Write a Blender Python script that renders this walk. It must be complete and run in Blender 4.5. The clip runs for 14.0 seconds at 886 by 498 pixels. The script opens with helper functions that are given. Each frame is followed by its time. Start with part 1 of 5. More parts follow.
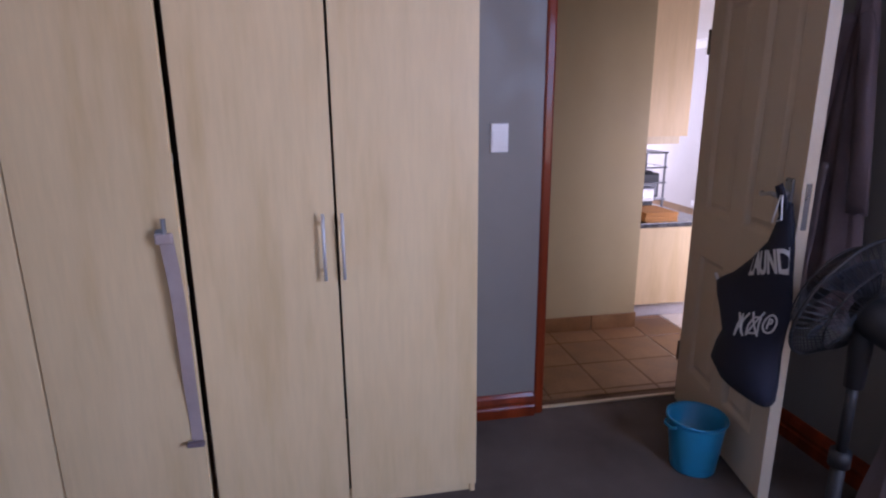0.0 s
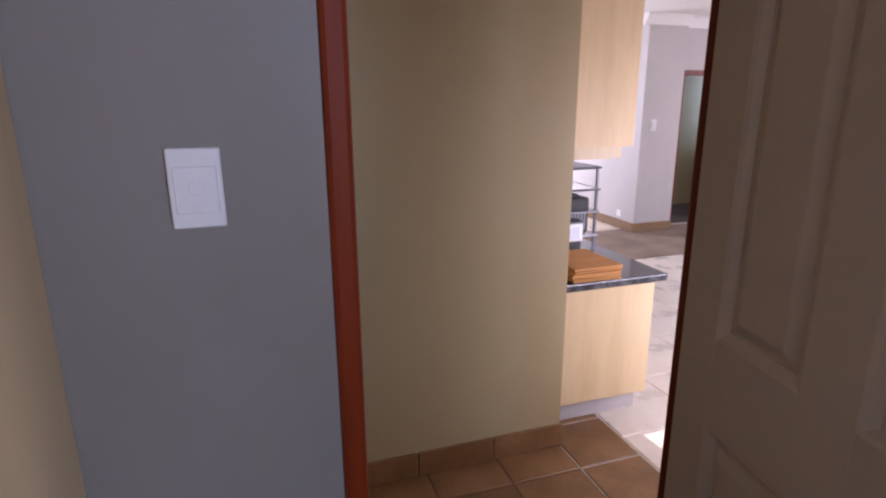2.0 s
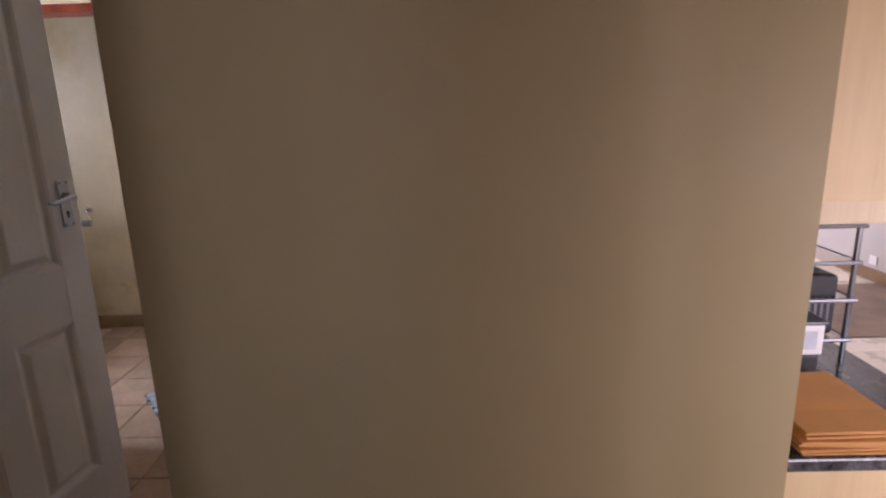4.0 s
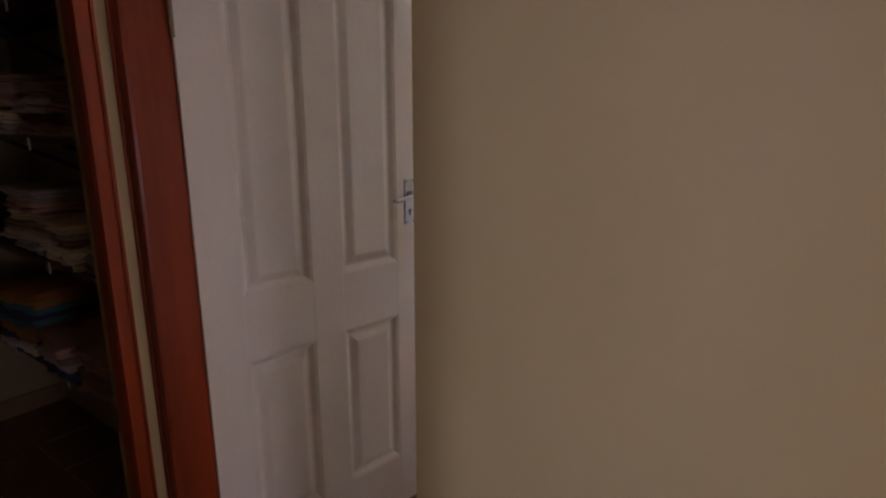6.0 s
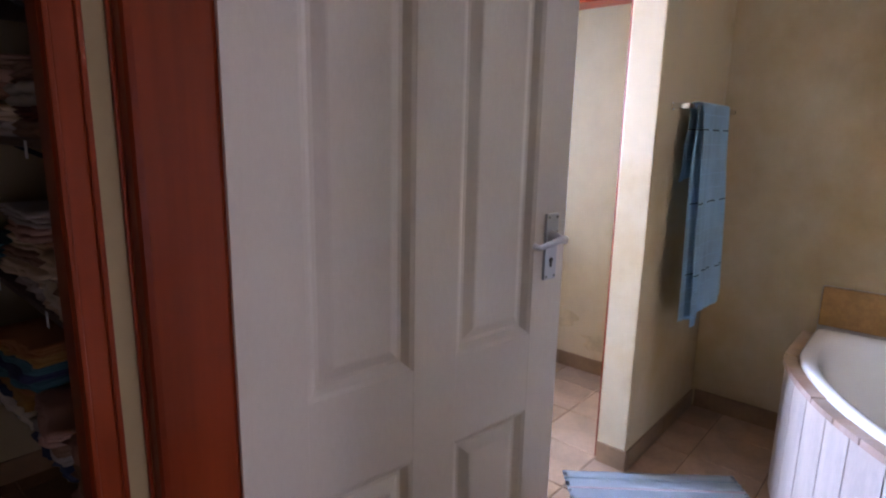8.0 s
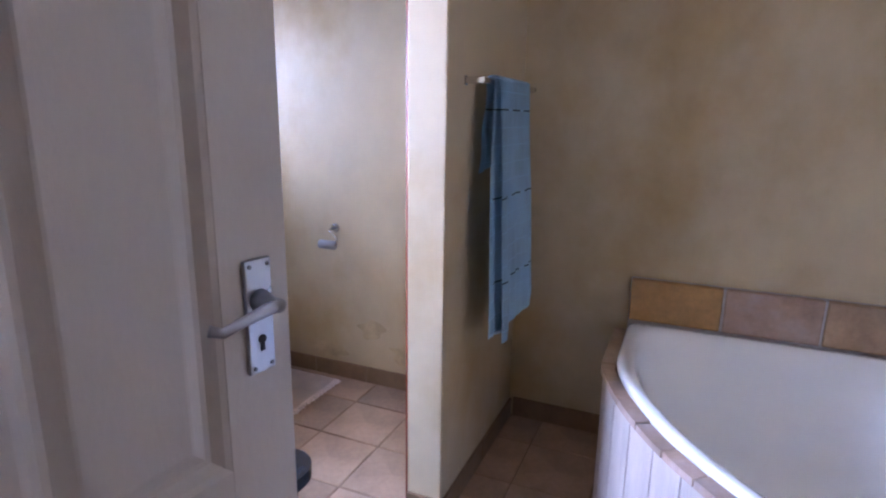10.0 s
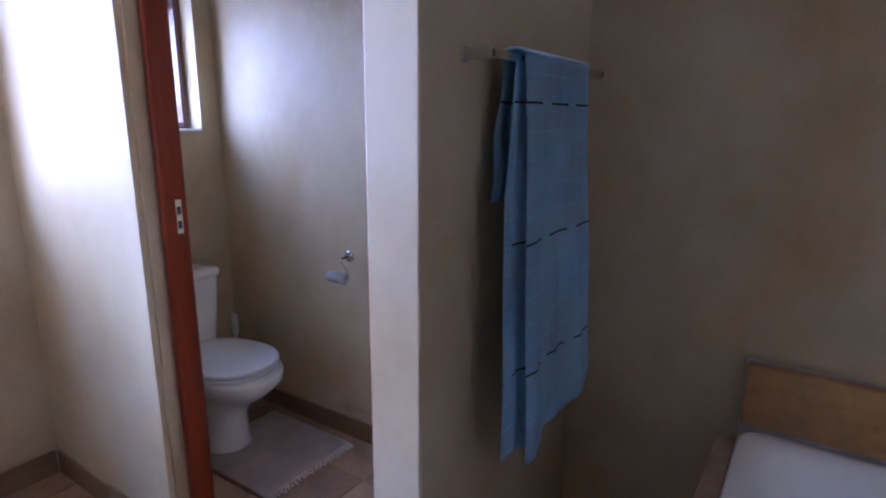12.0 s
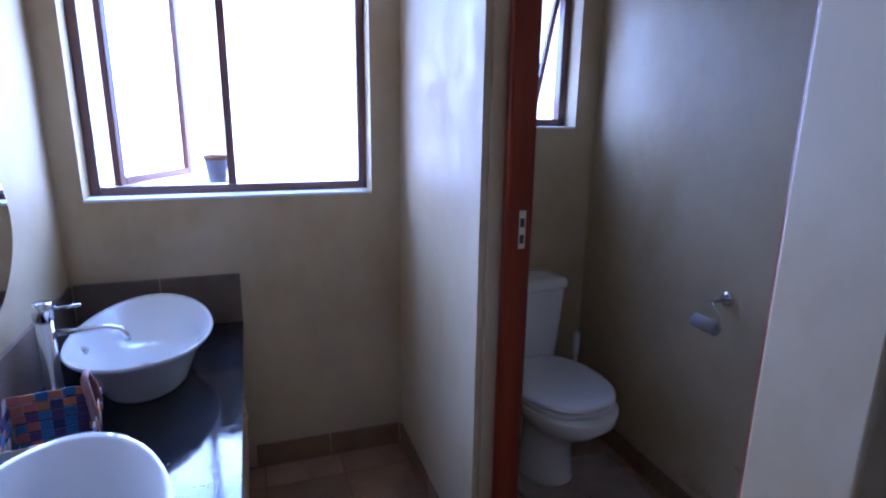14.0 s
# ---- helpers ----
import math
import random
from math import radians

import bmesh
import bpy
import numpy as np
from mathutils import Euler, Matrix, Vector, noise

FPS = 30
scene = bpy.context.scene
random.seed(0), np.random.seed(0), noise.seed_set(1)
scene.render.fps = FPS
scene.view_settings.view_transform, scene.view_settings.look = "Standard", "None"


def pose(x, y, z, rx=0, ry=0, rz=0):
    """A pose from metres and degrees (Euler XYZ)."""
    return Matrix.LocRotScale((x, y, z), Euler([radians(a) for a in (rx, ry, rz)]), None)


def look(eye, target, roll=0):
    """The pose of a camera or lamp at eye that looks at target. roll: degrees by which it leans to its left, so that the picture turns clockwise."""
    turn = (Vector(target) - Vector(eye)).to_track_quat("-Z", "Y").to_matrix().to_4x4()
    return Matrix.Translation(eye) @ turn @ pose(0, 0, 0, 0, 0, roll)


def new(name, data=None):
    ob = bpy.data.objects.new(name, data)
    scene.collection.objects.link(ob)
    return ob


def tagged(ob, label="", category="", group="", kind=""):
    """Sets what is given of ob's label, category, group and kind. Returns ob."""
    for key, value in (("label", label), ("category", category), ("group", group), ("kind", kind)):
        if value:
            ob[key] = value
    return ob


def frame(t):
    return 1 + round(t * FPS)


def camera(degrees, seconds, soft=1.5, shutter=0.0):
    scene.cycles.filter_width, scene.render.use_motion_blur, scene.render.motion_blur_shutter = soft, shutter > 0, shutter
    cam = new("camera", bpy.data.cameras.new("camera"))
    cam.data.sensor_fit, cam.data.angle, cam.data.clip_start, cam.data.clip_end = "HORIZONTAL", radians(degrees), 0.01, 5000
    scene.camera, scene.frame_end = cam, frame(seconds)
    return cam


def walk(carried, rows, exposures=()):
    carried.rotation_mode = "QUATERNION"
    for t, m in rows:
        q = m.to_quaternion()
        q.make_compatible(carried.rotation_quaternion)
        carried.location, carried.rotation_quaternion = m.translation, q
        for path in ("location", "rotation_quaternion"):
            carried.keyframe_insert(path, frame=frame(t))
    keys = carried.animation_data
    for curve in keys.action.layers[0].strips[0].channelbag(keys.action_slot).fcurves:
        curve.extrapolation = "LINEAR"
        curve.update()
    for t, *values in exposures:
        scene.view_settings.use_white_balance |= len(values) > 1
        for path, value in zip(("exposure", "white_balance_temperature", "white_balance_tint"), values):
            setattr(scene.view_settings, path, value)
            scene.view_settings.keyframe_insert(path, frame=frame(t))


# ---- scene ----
cam = camera(76.3, 14.0, soft=2.2, shutter=0.0)
PATH = [
    (0.0, pose(-0.003, -0.135, 1.401, 75.95, 0.41, -10.52)),
    (0.5, pose(0.136, 0.187, 1.416, 75.52, 0.22, -14.19)),
    (1.0, pose(0.332, 0.569, 1.413, 75.37, 0.28, -16.82)),
    (1.5, pose(0.522, 0.906, 1.421, 75.15, 0.06, -17.76)),
    (2.0, pose(0.733, 1.240, 1.405, 75.05, 0.27, -18.59)),
    (2.2, pose(0.811, 1.371, 1.407, 74.57, -0.15, -18.48)),
    (4.3, pose(1.203, 2.119, 1.417, 76.49, 1.12, 5.96)),
    (4.5, pose(1.203, 2.155, 1.446, 76.10, 0.57, 9.71)),
    (5.0, pose(1.178, 2.271, 1.450, 76.44, 0.40, 19.74)),
    (5.5, pose(1.163, 2.343, 1.449, 76.65, -0.05, 28.02)),
    (6.0, pose(1.122, 2.418, 1.439, 76.67, -0.08, 35.79)),
    (6.5, pose(0.995, 2.509, 1.438, 76.82, -0.27, 40.68)),
    (7.0, pose(0.846, 2.618, 1.432, 76.85, -0.64, 43.93)),
    (7.2, pose(0.780, 2.658, 1.401, 77.86, -0.67, 44.00)),
    (9.3, pose(0.434, 3.066, 1.413, 77.06, -1.40, 31.22)),
    (9.5, pose(0.440, 3.149, 1.410, 77.03, -1.09, 29.04)),
    (10.0, pose(0.415, 3.341, 1.411, 76.88, -0.89, 23.39)),
    (10.5, pose(0.428, 3.563, 1.412, 76.70, -0.65, 22.08)),
    (11.0, pose(0.423, 3.754, 1.398, 76.95, -0.54, 22.75)),
    (11.5, pose(0.372, 3.928, 1.402, 76.97, -0.22, 25.21)),
    (12.0, pose(0.351, 4.100, 1.407, 76.92, -0.43, 33.87)),
    (12.5, pose(0.303, 4.212, 1.403, 76.83, -0.64, 44.66)),
    (13.0, look((0.185, 4.301, 1.419), (-1.385, 5.443, 0.940), 0.7)),
    (13.5, pose(0.128, 4.344, 1.414, 76.33, -0.74, 62.73)),
    (14.0, pose(0.069, 4.380, 1.418, 75.99, -0.76, 71.28)),
]
# the camera's own exposure and white balance
EXPOSURES = [
    (0.0, 0.32, 5800, 41), (1.0, 0.24, 5900, 39), (2.2, 0.34, 6200, 36), (4.3, 0.14, 6700, 38), (5.0, 0.30, 6750, 38), (6.0, 0.60, 6750, 38), (7.2, 1.02, 6200, 36),
    (9.3, 1.0, 5700, 40), (10.0, 0.86, 5450, 42), (11.0, 0.38, 5200, 43), (12.5, -0.2, 5050, 43), (13.5, -0.62, 4800, 40), (14.0, -1.0, 4650, 39),
]
walk(cam, PATH, EXPOSURES)

# ---- light ----
world = bpy.data.worlds.new("world")
scene.world = world
world.use_nodes = True
wn = world.node_tree
sky = wn.nodes.new("ShaderNodeTexSky")
sky.sky_type = "NISHITA"
sky.sun_disc = False
sky.sun_elevation, sky.sun_rotation = radians(58.0), radians(174.5)
wn.links.new(sky.outputs[0], wn.nodes["Background"].inputs[0])
wn.nodes["Background"].inputs[1].default_value = 0.12

sun_data = bpy.data.lights.new("sun", "SUN")
sun_data.energy, sun_data.angle, sun_data.color = 5.0, radians(0.5), (1, 0.95, 0.87)
sun = new("sun", sun_data)
sun.matrix_world = look((0.6, -6.3, 10.13), (0, 0, 0))


def area(name, eye, target, w, h, watts, color):
    d = bpy.data.lights.new(name, "AREA")
    d.shape, d.size, d.size_y, d.energy, d.color = "RECTANGLE", w, h, watts, color
    o = new(name, d)
    o.matrix_world = look(eye, target)
    return o


# every window takes blue light down from the sky and warm light up from the sunlit ground
SKY, GROUND = (0.44, 0.71, 1.0), (1.0, 0.76, 0.50)
area("bathroom_window_sky", (-2.62, 4.33, 1.72), (0, 4.33, 0.95), 1.5, 1.4, 215, SKY)
area("bathroom_window_ground", (-2.66, 4.33, 1.3), (-0.6, 4.33, 2.3), 1.5, 1.4, 55, GROUND)
area("toilet_window_sky", (-2.6, 5.45, 1.82), (0, 5.6, 1.1), 0.5, 0.8, 35, SKY)
area("bedroom_window_sky", (2.2, -1.1, 1.85), (0.0, 0.4, 0.3), 1.4, 1.1, 100, SKY)
area("bedroom_window_ground", (2.2, -1.1, 0.95), (0.0, 0.4, 2.5), 1.4, 1.0, 53, GROUND)
# weak fill lamp added behind the camera to even out the hall wall
area("bedroom_south_fill", (-0.45, -2.62, 1.5), (0.0, 1, 0.6), 1.5, 1.15, 4, SKY)
area("kitchen_window_sky", (2.95, 2.0, 1.1), (2.4, 4, 0.3), 1.3, 0.9, 29, (0.97, 0.98, 1.0))
area("living_window_sky", (7.95, 4.3, 1.3), (4, 4.0, 0.6), 2.6, 1.4, 62, (0.92, 0.96, 1.0))
# added fill lamp, out of view, to brighten the west-facing living wall
area("living_north_fill", (3.1, 8.62, 1.3), (4.4, 6.4, 0.9), 1.5, 1.3, 80, (0.85, 0.92, 1.0))
# added fill lamp that brightens the passage beyond the far door
area("passage_fill", (6.62, 7.3, 1.3), (5, 7.3, 0.6), 0.8, 1.0, 8, SKY)

# ---- materials ----
def nodes(name):
    m = bpy.data.materials.new(name)
    m.use_nodes = True
    return m, m.node_tree, m.node_tree.nodes["Principled BSDF"]


def ramp(nt, fac, stops):
    r = nt.nodes.new("ShaderNodeValToRGB")
    while len(r.color_ramp.elements) < len(stops):
        r.color_ramp.elements.new(0.5)
    for e, (p, c) in zip(r.color_ramp.elements, stops):
        e.position, e.color = p, (*c, 1)
    nt.links.new(fac, r.inputs[0])
    return r.outputs[0]


def tex(nt, scale, stretch=(1, 1, 1), detail=4, rough=0.55):
    tc = nt.nodes.new("ShaderNodeTexCoord")
    mp = nt.nodes.new("ShaderNodeMapping")
    mp.inputs["Scale"].default_value = stretch
    n = nt.nodes.new("ShaderNodeTexNoise")
    n.inputs["Scale"].default_value, n.inputs["Detail"].default_value, n.inputs["Roughness"].default_value = scale, detail, rough
    nt.links.new(tc.outputs["Object"], mp.inputs[0])
    nt.links.new(mp.outputs[0], n.inputs["Vector"])
    return n.outputs["Fac"]


def mix(nt, a, b, fac, mode="MIX"):
    x = nt.nodes.new("ShaderNodeMix")
    x.data_type, x.blend_type = "RGBA", mode
    for k, v in ((0, fac), (6, a), (7, b)):
        if isinstance(v, (int, float)):
            x.inputs[k].default_value = v
        elif isinstance(v, tuple):
            x.inputs[k].default_value = (*v, 1)
        else:
            nt.links.new(v, x.inputs[k])
    return x.outputs[2]


def bump(nt, bsdf, height, strength, dist=0.01):
    b = nt.nodes.new("ShaderNodeBump")
    b.inputs["Strength"].default_value, b.inputs["Distance"].default_value = strength, dist
    nt.links.new(height, b.inputs["Height"])
    nt.links.new(b.outputs[0], bsdf.inputs["Normal"])


def shade(c, k):
    return tuple(min(1, v * k) for v in c)


def surface(name, c, rough=0.6, big=2.0, small=60, vary=0.12, relief=0.15, stretch=(1, 1, 1), metal=0.0, tint=None, spread=0.0, coat=0.0):
    """A painted, woven or cast surface with variation at two scales."""
    m, nt, b = nodes(name)
    n1, n2 = tex(nt, big, stretch), tex(nt, small, stretch, 6, 0.65)
    base = ramp(nt, n1, [(0.32, shade(c, 1 - vary)), (0.5, c), (0.7, tint or shade(c, 1 + vary))])
    col = mix(nt, base, ramp(nt, n2, [(0.3, (0.72, 0.72, 0.72)), (0.7, (1.1, 1.1, 1.1))]), min(1, vary * 2.2), "MULTIPLY")
    if spread:
        oi = nt.nodes.new("ShaderNodeObjectInfo")
        col = mix(nt, col, ramp(nt, oi.outputs["Random"], [(0.0, (1 - spread,) * 3), (0.5, (1, 1 - spread * 0.2, 1 - spread * 0.5)), (1.0, (1 + spread * 0.4,) * 3)]), 1.0, "MULTIPLY")
    nt.links.new(col, b.inputs["Base Color"])
    nt.links.new(ramp(nt, n1, [(0.2, (max(0.02, rough - 0.1),) * 3), (0.8, (min(1, rough + 0.1),) * 3)]), b.inputs["Roughness"])
    b.inputs["Metallic"].default_value = metal
    b.inputs["Coat Weight"].default_value = coat
    if relief:
        bump(nt, b, n2, relief, 0.004)
    return m


def plaster(name, c, c2, blotch=1.6, vary=0.2, rough=0.62):
    """Hand-trowelled, mottled paint."""
    m, nt, b = nodes(name)
    n1, n2, n3 = tex(nt, blotch, (1, 1, 0.8), 6, 0.6), tex(nt, 8, (1, 1, 0.8), 5, 0.6), tex(nt, 140, (1, 1, 1), 3)
    col = ramp(nt, n1, [(0.3, c2), (0.55, c), (0.75, shade(c, 1 + vary * 0.35))])
    col = mix(nt, col, ramp(nt, n2, [(0.3, (1 - vary,) * 3), (0.7, (1.05, 1.05, 1.05))]), 0.4, "MULTIPLY")
    nt.links.new(col, b.inputs["Base Color"])
    nt.links.new(ramp(nt, n2, [(0.3, (rough - 0.12,) * 3), (0.7, (rough + 0.12,) * 3)]), b.inputs["Roughness"])
    bump(nt, b, mix(nt, n2, n3, 0.35), 0.12, 0.004)
    return m


def wood(name, c, dark, scale=3.0, stretch=(14, 14, 0.6), rough=0.4, coat=0.0, vary=0.5):
    m, nt, b = nodes(name)
    n1, n2 = tex(nt, scale, stretch, 6, 0.6), tex(nt, scale * 9, stretch, 3, 0.5)
    n3 = tex(nt, 1.3, (1, 1, 1), 3)
    col = ramp(nt, n1, [(0.3, dark), (0.5, tuple((p * 0.75 + q * 0.25) for p, q in zip(c, dark))), (0.68, c)])
    col = mix(nt, col, ramp(nt, n2, [(0.35, (0.85, 0.85, 0.85)), (0.65, (1.04, 1.04, 1.04))]), vary, "MULTIPLY")
    col = mix(nt, col, ramp(nt, n3, [(0.3, (0.88, 0.87, 0.85)), (0.7, (1.05, 1.05, 1.05))]), 0.6, "MULTIPLY")
    nt.links.new(col, b.inputs["Base Color"])
    nt.links.new(ramp(nt, n2, [(0.3, (rough - 0.06,) * 3), (0.7, (rough + 0.1,) * 3)]), b.inputs["Roughness"])
    b.inputs["Coat Weight"].default_value = coat
    bump(nt, b, n2, 0.08, 0.003)
    return m


def varnish(name, c, dark):
    """Deep varnished hardwood: long soft figure under a smooth coat."""
    m, nt, b = nodes(name)
    n1, n2 = tex(nt, 1.6, (9, 9, 0.45), 4, 0.5), tex(nt, 26, (3, 3, 0.15), 3, 0.5)
    col = ramp(nt, n1, [(0.3, dark), (0.7, c)])
    col = mix(nt, col, ramp(nt, n2, [(0.35, (0.86, 0.84, 0.82)), (0.65, (1.03, 1.03, 1.03))]), 0.5, "MULTIPLY")
    nt.links.new(col, b.inputs["Base Color"])
    nt.links.new(ramp(nt, n1, [(0.3, (0.34,) * 3), (0.7, (0.46,) * 3)]), b.inputs["Roughness"])
    b.inputs["Specular IOR Level"].default_value = 0.14
    b.inputs["Coat Weight"].default_value, b.inputs["Coat Roughness"].default_value = 0.14, 0.1
    return m


BED_WALL = plaster("bedroom_paint", (0.215, 0.199, 0.18), (0.19, 0.174, 0.155), 1.0, 0.05, 0.5)
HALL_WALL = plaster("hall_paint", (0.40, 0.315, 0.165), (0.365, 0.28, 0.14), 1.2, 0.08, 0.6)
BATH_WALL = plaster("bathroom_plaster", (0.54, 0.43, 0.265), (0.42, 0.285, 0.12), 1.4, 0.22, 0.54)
LIVING_WALL = plaster("living_paint", (0.50, 0.475, 0.46), (0.46, 0.435, 0.42), 1.0, 0.06)
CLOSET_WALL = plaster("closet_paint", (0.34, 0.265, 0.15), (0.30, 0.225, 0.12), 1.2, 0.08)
CEILING = surface("ceiling_paint", (0.78, 0.77, 0.74), 0.8, 1.5, 90, 0.04, 0.1)
DOOR_PAINT = surface("door_paint", (0.62, 0.57, 0.52), 0.42, 1.5, 120, 0.05, 0.12, (1, 1, 0.4))
# the same door paint, toned warmer for the leaf turned from the window
SHADED_DOOR_PAINT = surface("shaded_door_paint", (0.60, 0.495, 0.36), 0.42, 1.5, 120, 0.05, 0.12, (1, 1, 0.4))
PLINTH = surface("grey_plinth_tile", (0.46, 0.43, 0.42), 0.4, 5, 60, 0.12, 0.1)
SCUFF = surface("scuffed_plaster", (0.49, 0.375, 0.215), 0.6, 9, 60, 0.2, 0.2)
MAPLE = wood("maple_laminate", (0.685, 0.52, 0.30), (0.57, 0.41, 0.21), 1.5, (4.5, 4.5, 0.55), 0.5, 0.0, 0.3)
MAPLE_EDGE = wood("maple_edging", (0.62, 0.50, 0.32), (0.55, 0.43, 0.26), 2.0, (12, 12, 0.5), 0.45, 0, 0.3)
MAHOGANY = varnish("red_mahogany", (0.25, 0.037, 0.008), (0.125, 0.017, 0.0045))
# near-black brown: the shade inside the wardrobe, put into the colour
GAP_SHADE = surface("gap_shade_brown", (0.06, 0.04, 0.025), 0.8, 2, 40, 0.1, 0.05)
CARPET = surface("grey_carpet", (0.105, 0.078, 0.064), 0.95, 3, 420, 0.3, 0.9)
LIVING_CARPET = surface("brown_carpet", (0.24, 0.17, 0.12), 0.95, 3, 300, 0.25, 0.8)
TERRACOTTA = surface("terracotta_tile", (0.215, 0.105, 0.038), 0.38, 5, 45, 0.22, 0.2, tint=(0.28, 0.15, 0.062), spread=0.14)
STONE_TILE = surface("stone_tile", (0.36, 0.225, 0.135), 0.46, 6, 40, 0.25, 0.3, tint=(0.43, 0.27, 0.17), spread=0.25)
SKIRT_TILE = surface("skirting_tile", (0.25, 0.15, 0.075), 0.5, 6, 40, 0.2, 0.2, spread=0.12)
PALE_TILE = surface("pale_tile", (0.70, 0.62, 0.52), 0.3, 3, 30, 0.1, 0.08, spread=0.06)
HALL_GROUT = surface("dark_grout", (0.13, 0.068, 0.03), 0.9, 6, 90, 0.2, 0.4)
GROUT = surface("grout", (0.25, 0.155, 0.09), 0.9, 6, 90, 0.2, 0.4)
PALE_GROUT = surface("pale_grout", (0.60, 0.53, 0.44), 0.9, 6, 90, 0.15, 0.3)
OCHRE_TILE = surface("ochre_slate", (0.38, 0.20, 0.06), 0.44, 6, 40, 0.38, 0.5, tint=(0.5, 0.27, 0.08))
PINK_TILE = surface("pink_slate", (0.44, 0.29, 0.21), 0.48, 9, 50, 0.22, 0.4, tint=(0.47, 0.35, 0.29), spread=0.14)
TAN_TILE = surface("tan_slate", (0.42, 0.27, 0.155), 0.48, 9, 50, 0.25, 0.4, tint=(0.46, 0.34, 0.21))
APRON_TILE = surface("apron_tile", (0.50, 0.42, 0.37), 0.42, 7, 60, 0.14, 0.2, (3, 3, 0.6), spread=0.1)
CERAMIC = surface("white_ceramic", (0.80, 0.79, 0.77), 0.12, 2, 20, 0.015, 0.0, coat=0.5)
ACRYLIC = surface("bath_acrylic", (0.88, 0.875, 0.85), 0.14, 2, 20, 0.015, 0.0, coat=0.4)
CHROME = surface("chrome", (0.72, 0.73, 0.75), 0.16, 4, 60, 0.04, 0.0, metal=1.0)
SATIN = surface("satin_aluminium", (0.45, 0.47, 0.52), 0.34, 4, 120, 0.06, 0.05, metal=1.0)
BRUSHED = surface("brushed_handle", (0.60, 0.60, 0.62), 0.5, 4, 120, 0.06, 0.05, metal=0.6)
CARD = surface("grey_cardboard", (0.30, 0.285, 0.28), 0.7, 6, 90, 0.1, 0.1)
PLASTIC = surface("white_plastic", (0.74, 0.74, 0.75), 0.35, 3, 60, 0.03, 0.0)
CREAM = surface("cream_metal", (0.6, 0.52, 0.36), 0.4, 6, 80, 0.1, 0.05, metal=0.5)
GRANITE = surface("black_granite", (0.012, 0.012, 0.015), 0.07, 30, 380, 0.6, 0.0, tint=(0.035, 0.035, 0.04), coat=0.0)
GREY_GRANITE = surface("grey_granite", (0.05, 0.05, 0.055), 0.15, 40, 320, 0.5, 0.0, tint=(0.13, 0.13, 0.14), coat=0.4)
SPLASH = surface("brown_splash_tile", (0.16, 0.115, 0.085), 0.4, 6, 60, 0.2, 0.2, spread=0.15)
BROWN_FRAME = surface("brown_window_frame", (0.17, 0.085, 0.07), 0.4, 4, 60, 0.12, 0.05)
BLACK = surface("black_plastic", (0.016, 0.016, 0.018), 0.55, 4, 90, 0.2, 0.05)
NAVY = surface("navy_canvas", (0.012, 0.014, 0.030), 0.85, 5, 500, 0.2, 0.5)
PRINT = surface("white_print", (0.62, 0.62, 0.62), 0.8, 8, 400, 0.08, 0.1)
BRASS = surface("dull_brass", (0.20, 0.15, 0.09), 0.45, 6, 80, 0.15, 0.05, metal=0.8)
SMOKED = surface("smoked_blade", (0.055, 0.055, 0.07), 0.3, 3, 60, 0.1, 0.0)
BLUE = surface("blue_plastic", (0.012, 0.235, 0.42), 0.32, 3, 60, 0.08, 0.0)
MAUVE = surface("mauve_fleece", (0.17, 0.125, 0.14), 0.95, 4, 220, 0.25, 0.7)
LILAC = surface("lilac_fleece", (0.24, 0.19, 0.21), 0.95, 4, 220, 0.25, 0.7)
STRAP = surface("grey_webbing", (0.37, 0.29, 0.27), 0.85, 8, 500, 0.15, 0.6)
MANILA = surface("manila_paper", (0.56, 0.27, 0.085), 0.75, 5, 120, 0.1, 0.1, spread=0.1)
STEEL = surface("steel_bar", (0.17, 0.175, 0.19), 0.3, 4, 60, 0.06, 0.0, metal=1.0)
PALE_GLAZE = surface("pale_blue_glaze", (0.42, 0.55, 0.8), 0.3, 3, 40, 0.1, 0.0)
MAT_PINK = surface("cotton_mat", (0.80, 0.66, 0.58), 0.95, 6, 260, 0.16, 0.9)
DARK_WOOD = wood("dark_shelf_board", (0.085, 0.032, 0.016), (0.05, 0.018, 0.01), 2.5, (1, 10, 10), 0.5, 0, 0.5)


def glass(name):
    m, nt, b = nodes(name)
    b.inputs["Base Color"].default_value = (0.95, 0.97, 0.97, 1)
    b.inputs["Roughness"].default_value, b.inputs["Transmission Weight"].default_value, b.inputs["IOR"].default_value = 0.0, 1.0, 1.45
    return m


GLASS = glass("window_glass")
MIRROR, _nt, _b = nodes("mirror_glass")
_b.inputs["Base Color"].default_value, _b.inputs["Metallic"].default_value, _b.inputs["Roughness"].default_value = (0.9, 0.92, 0.92, 1), 1.0, 0.015


